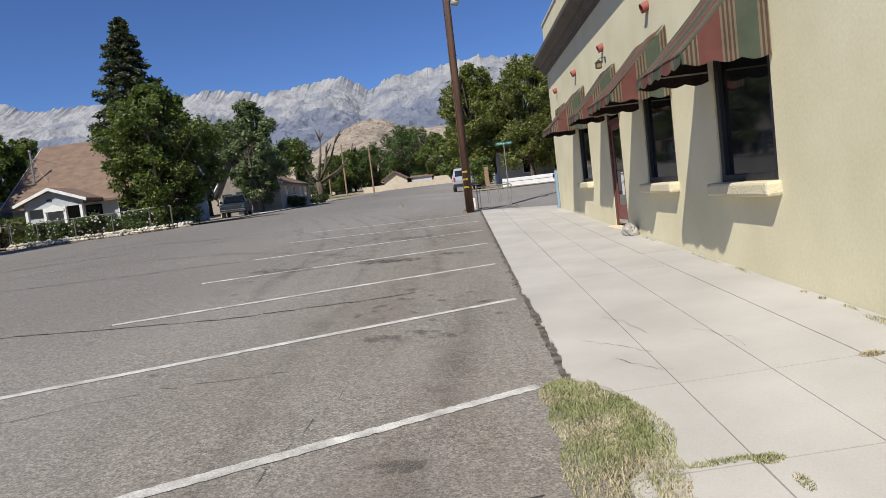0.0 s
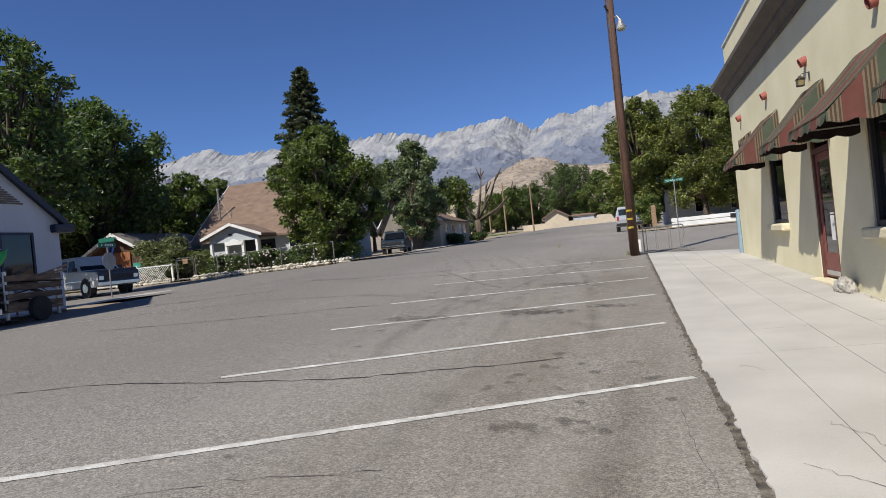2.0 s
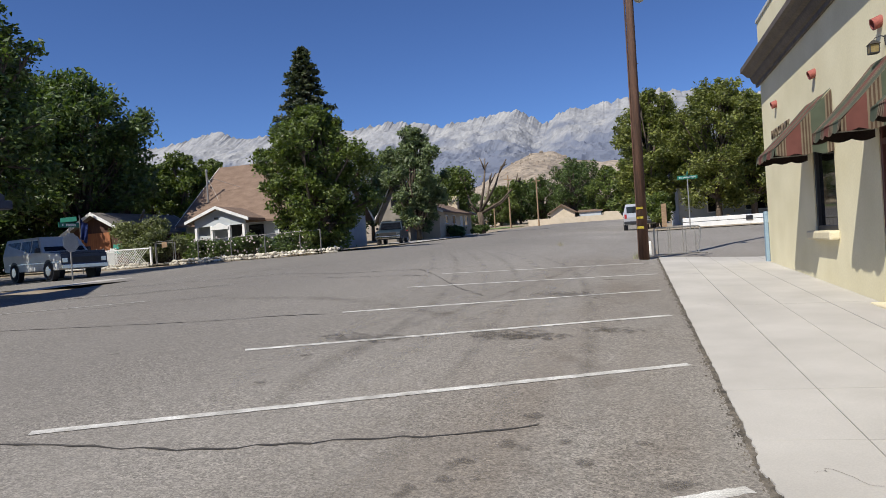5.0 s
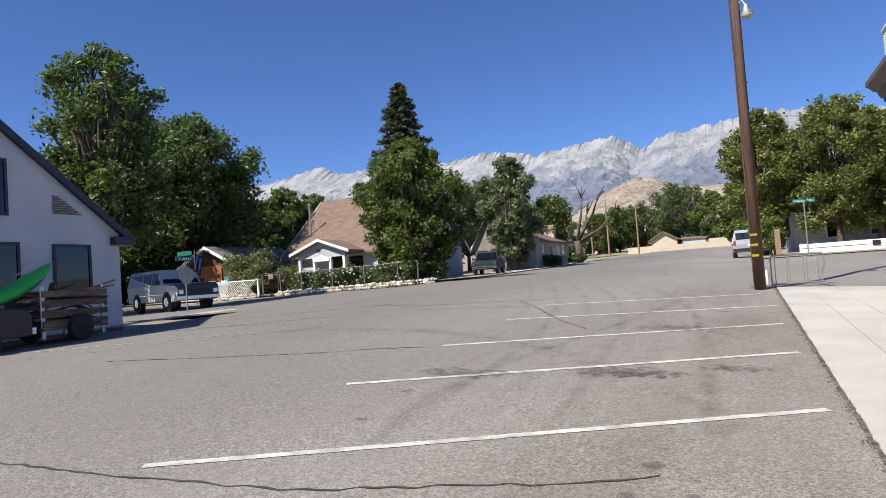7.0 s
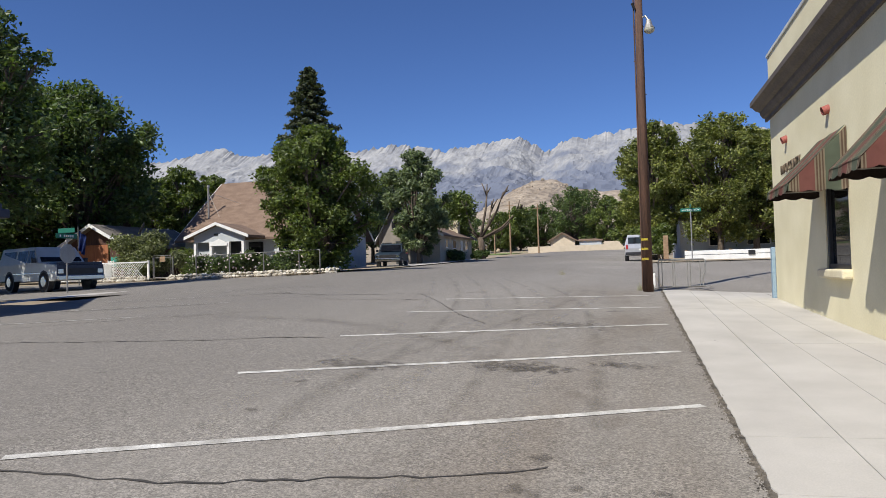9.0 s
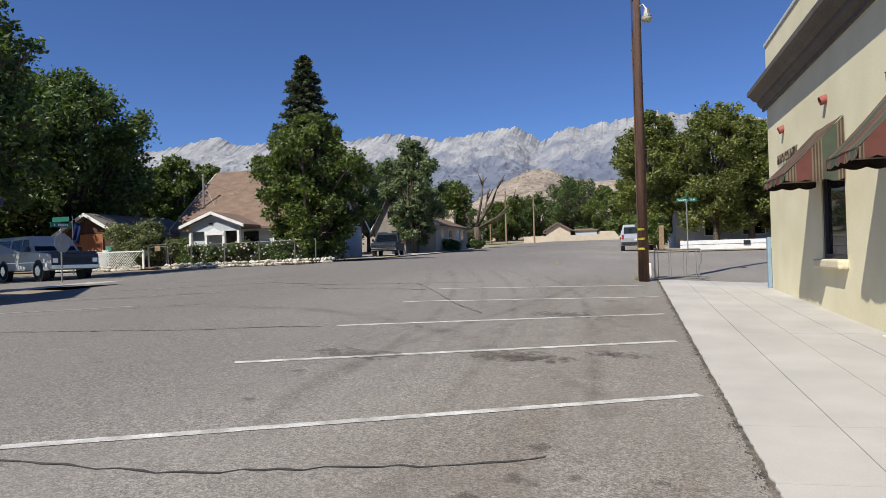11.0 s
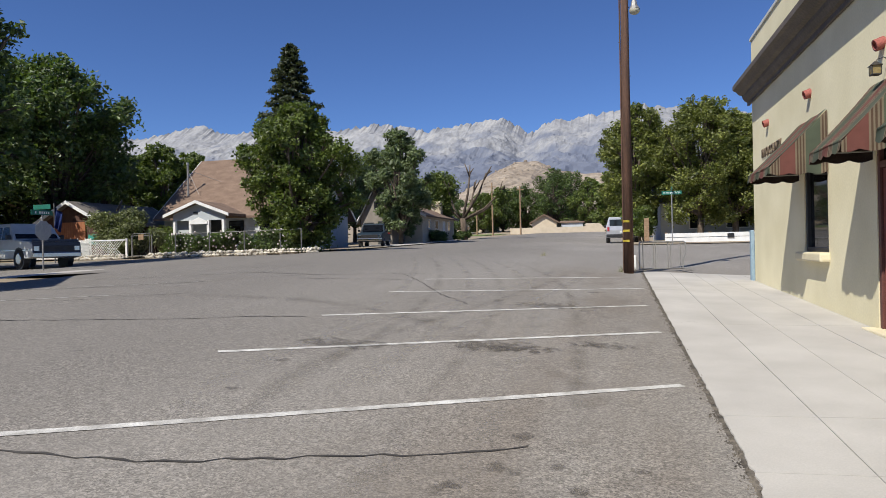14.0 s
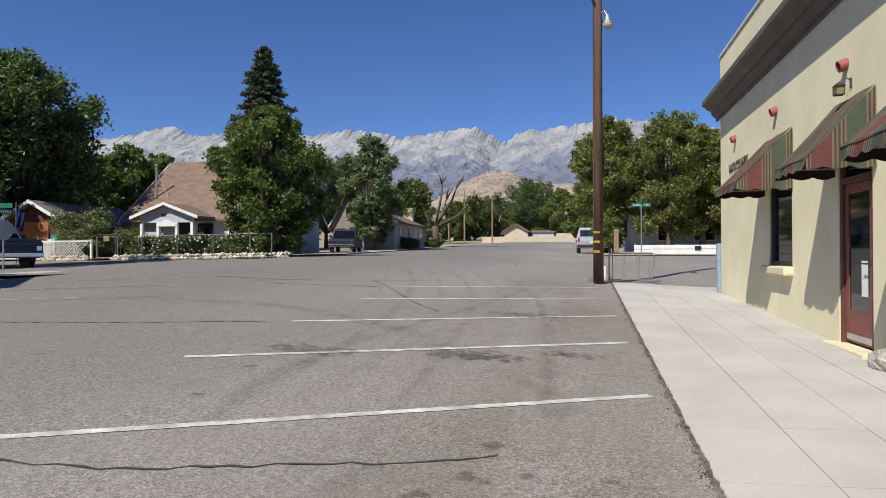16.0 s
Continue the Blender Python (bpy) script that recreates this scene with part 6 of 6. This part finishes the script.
tagged(kl, "shaded concrete pavement by the white house", "pavement", kind="structure")
for i, (x, y, s) in enumerate(((-15.9, 66, 0.8), (-16.4, 67.2, 0.9), (-15.6, 73, 0.7), (-15.4, 75.0, 0.7))):
    bush(x, y, 1.2 * s, 1.3 * s, 180 + i, LEAFDARK, 1800, "dark clipped shrub by the driveway", 0.12)


# ---- mountains and hills ----
CREST_AT = (-1.4, -0.95, -0.839, -0.786, -0.7, -0.667, -0.646, -0.625, -0.594, -0.418, -0.384, -0.351, -0.328, -0.273, -0.259, -0.21, -0.183, -0.17, -0.157, -0.135, -0.118, -0.11, -0.089, -0.068, -0.051, -0.039, -0.022, 0.01, 0.042, 0.074, 0.181, 0.5)
CREST = (0.15, 0.185, 0.199, 0.1978, 0.2095, 0.2119, 0.2034, 0.195, 0.1966, 0.1895, 0.1918, 0.194, 0.1895, 0.1784, 0.1814, 0.1855, 0.1879, 0.1916, 0.1902, 0.1782, 0.1681, 0.167, 0.1805, 0.1839, 0.184, 0.1885, 0.1861, 0.1905, 0.1965, 0.1918, 0.175, 0.16)


def folded(x, y, fx, fy, octaves, seed, gain=0.5):
    """Sharp-crested noise, stretched along the fall line."""
    v, amp = 0.0, 1.0
    for o in range(octaves):
        v += amp * (1 - 2.4 * abs(noise.noise((x * fx + seed, y * fy + 3.1 * o, o * 7.3 + seed))))
        amp, fx, fy = amp * gain, fx * 2.1, fy * 2.1
    return v


def ridge(name, dist, depth, x0, x1, base_z, crest, rough, material, label, seed, nx, ny, fx, fy, edge):
    """A range under a crest line: gullied slopes that steepen to a jagged skyline."""
    far_y = dist + depth
    vs = []
    for j in range(ny):
        t = j / (ny - 1)
        for i in range(nx):
            x = x0 + (x1 - x0) * i / (nx - 1)
            y = dist + depth * 1.15 * t
            f = min(1.0, t * 1.15)
            warp = 90 * noise.noise((x * 0.002, y * 0.003, seed))
            xx = x + warp * rough / 60
            c = crest(x * 1.0 / far_y) * far_y
            c += edge * (folded(x, 0.0, 0.018, 0, 5, seed + 5, 0.65) - 0.6) * f ** 14
            z = base_z + (c - base_z) * (0.72 * f + 0.28 * f ** 3)
            z += rough * folded(xx, y, fx, fy, 6, seed) * min(1, 5 * f) * (1.0 - 0.8 * max(0.0, (f - 0.75) / 0.25))
            if t * 1.15 > 1:
                z -= (t * 1.15 - 1) * depth * 0.8
            vs.append((x, y, z))
    fs = [(j * nx + i, j * nx + i + 1, (j + 1) * nx + i + 1, (j + 1) * nx + i) for j in range(ny - 1) for i in range(nx - 1)]
    return tagged(quads(name, vs, fs, material), label, "mountain", kind="structure")


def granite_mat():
    """Pale bare granite high up, darker on the lower slopes where haze blue is mixed into the colour, broken along the
    gullies.
    """
    m = mat("hazed_granite", (0.20, 0.205, 0.222), (0.32, 0.318, 0.318), 0.010, 0.95, 0.16, 0.05, 0, 0.2, 8.0, (1, 0.5, 0.6), c3=(0.265, 0.268, 0.278))
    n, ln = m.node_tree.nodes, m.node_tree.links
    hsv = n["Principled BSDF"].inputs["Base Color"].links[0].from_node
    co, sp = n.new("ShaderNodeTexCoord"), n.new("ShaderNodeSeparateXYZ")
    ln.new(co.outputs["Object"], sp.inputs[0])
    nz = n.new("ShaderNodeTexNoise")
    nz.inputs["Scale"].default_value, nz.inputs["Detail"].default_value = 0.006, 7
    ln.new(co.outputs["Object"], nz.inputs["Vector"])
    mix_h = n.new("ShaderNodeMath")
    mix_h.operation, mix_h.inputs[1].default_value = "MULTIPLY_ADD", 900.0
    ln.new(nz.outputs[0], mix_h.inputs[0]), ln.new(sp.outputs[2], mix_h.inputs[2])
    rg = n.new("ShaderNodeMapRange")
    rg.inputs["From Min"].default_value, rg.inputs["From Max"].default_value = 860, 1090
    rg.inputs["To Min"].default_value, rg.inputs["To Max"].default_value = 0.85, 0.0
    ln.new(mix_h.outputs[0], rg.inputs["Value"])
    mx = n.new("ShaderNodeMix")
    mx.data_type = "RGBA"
    # distance haze as a base colour, strongest low down
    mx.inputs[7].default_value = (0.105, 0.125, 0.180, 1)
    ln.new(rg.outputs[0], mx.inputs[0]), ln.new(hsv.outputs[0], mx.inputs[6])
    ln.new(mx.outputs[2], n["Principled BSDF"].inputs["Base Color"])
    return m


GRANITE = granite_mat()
HILL = mat("boulder_hill", (0.205, 0.165, 0.128), (0.325, 0.27, 0.21), 0.03, 0.95, 0.9, 0.14, 0, 0.4, 3.0)
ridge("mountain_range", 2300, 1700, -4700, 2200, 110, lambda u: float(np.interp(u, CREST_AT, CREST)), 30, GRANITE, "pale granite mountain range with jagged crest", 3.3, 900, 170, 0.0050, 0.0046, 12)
ridge("mountain_spur", 1900, 700, -3600, 1700, 90, lambda u: 0.112 + 0.018 * noise.noise((u * 9.0, 1.7, 0)) + 0.012 * noise.noise((u * 25.0, 4.7, 0)), 30, GRANITE, "lower mountain spurs with a blue-grey haze tint", 8.1, 420, 80, 0.006, 0.005, 5)
hz_at, hz_h = (-1.2, -0.5, -0.30, -0.22, -0.17, -0.135, -0.105, -0.08, -0.03, 0.2, 0.6), (0.05, 0.055, 0.062, 0.084, 0.112, 0.128, 0.128, 0.112, 0.104, 0.10, 0.07)
ridge("boulder_hill", 520, 330, -900, 450, 22, lambda u: float(np.interp(u, hz_at, hz_h)), 2.6, HILL, "brown boulder-strewn desert hill", 5.5, 330, 80, 0.05, 0.05, 1.2)
bm = bmesh.new()
rh = random.Random(77)
for _ in range(420):
    u = rh.gauss(-0.15, 0.05)
    t = rh.uniform(0.35, 1.0)
    y = 520 + 330 * t
    c = float(np.interp(u * y / 850, hz_at, hz_h)) * 850
    z = 22 + (c - 22) * (0.72 * t + 0.28 * t ** 3)
    s = rh.uniform(1.0, 3.6)
    bmesh.ops.create_icosphere(bm, subdivisions=1, radius=s, matrix=Matrix.Translation((u * y, y, z)) @ pose(0, 0, 0, rh.uniform(0, 90), rh.uniform(0, 90), 0) @ Matrix.Diagonal((1, rh.uniform(0.6, 1.3), rh.uniform(0.6, 1.2), 1)))
tagged(mesh_ob("hill_boulders", bm, HILL), "rounded brown boulders piled on the hill", "boulders", kind="stuff")
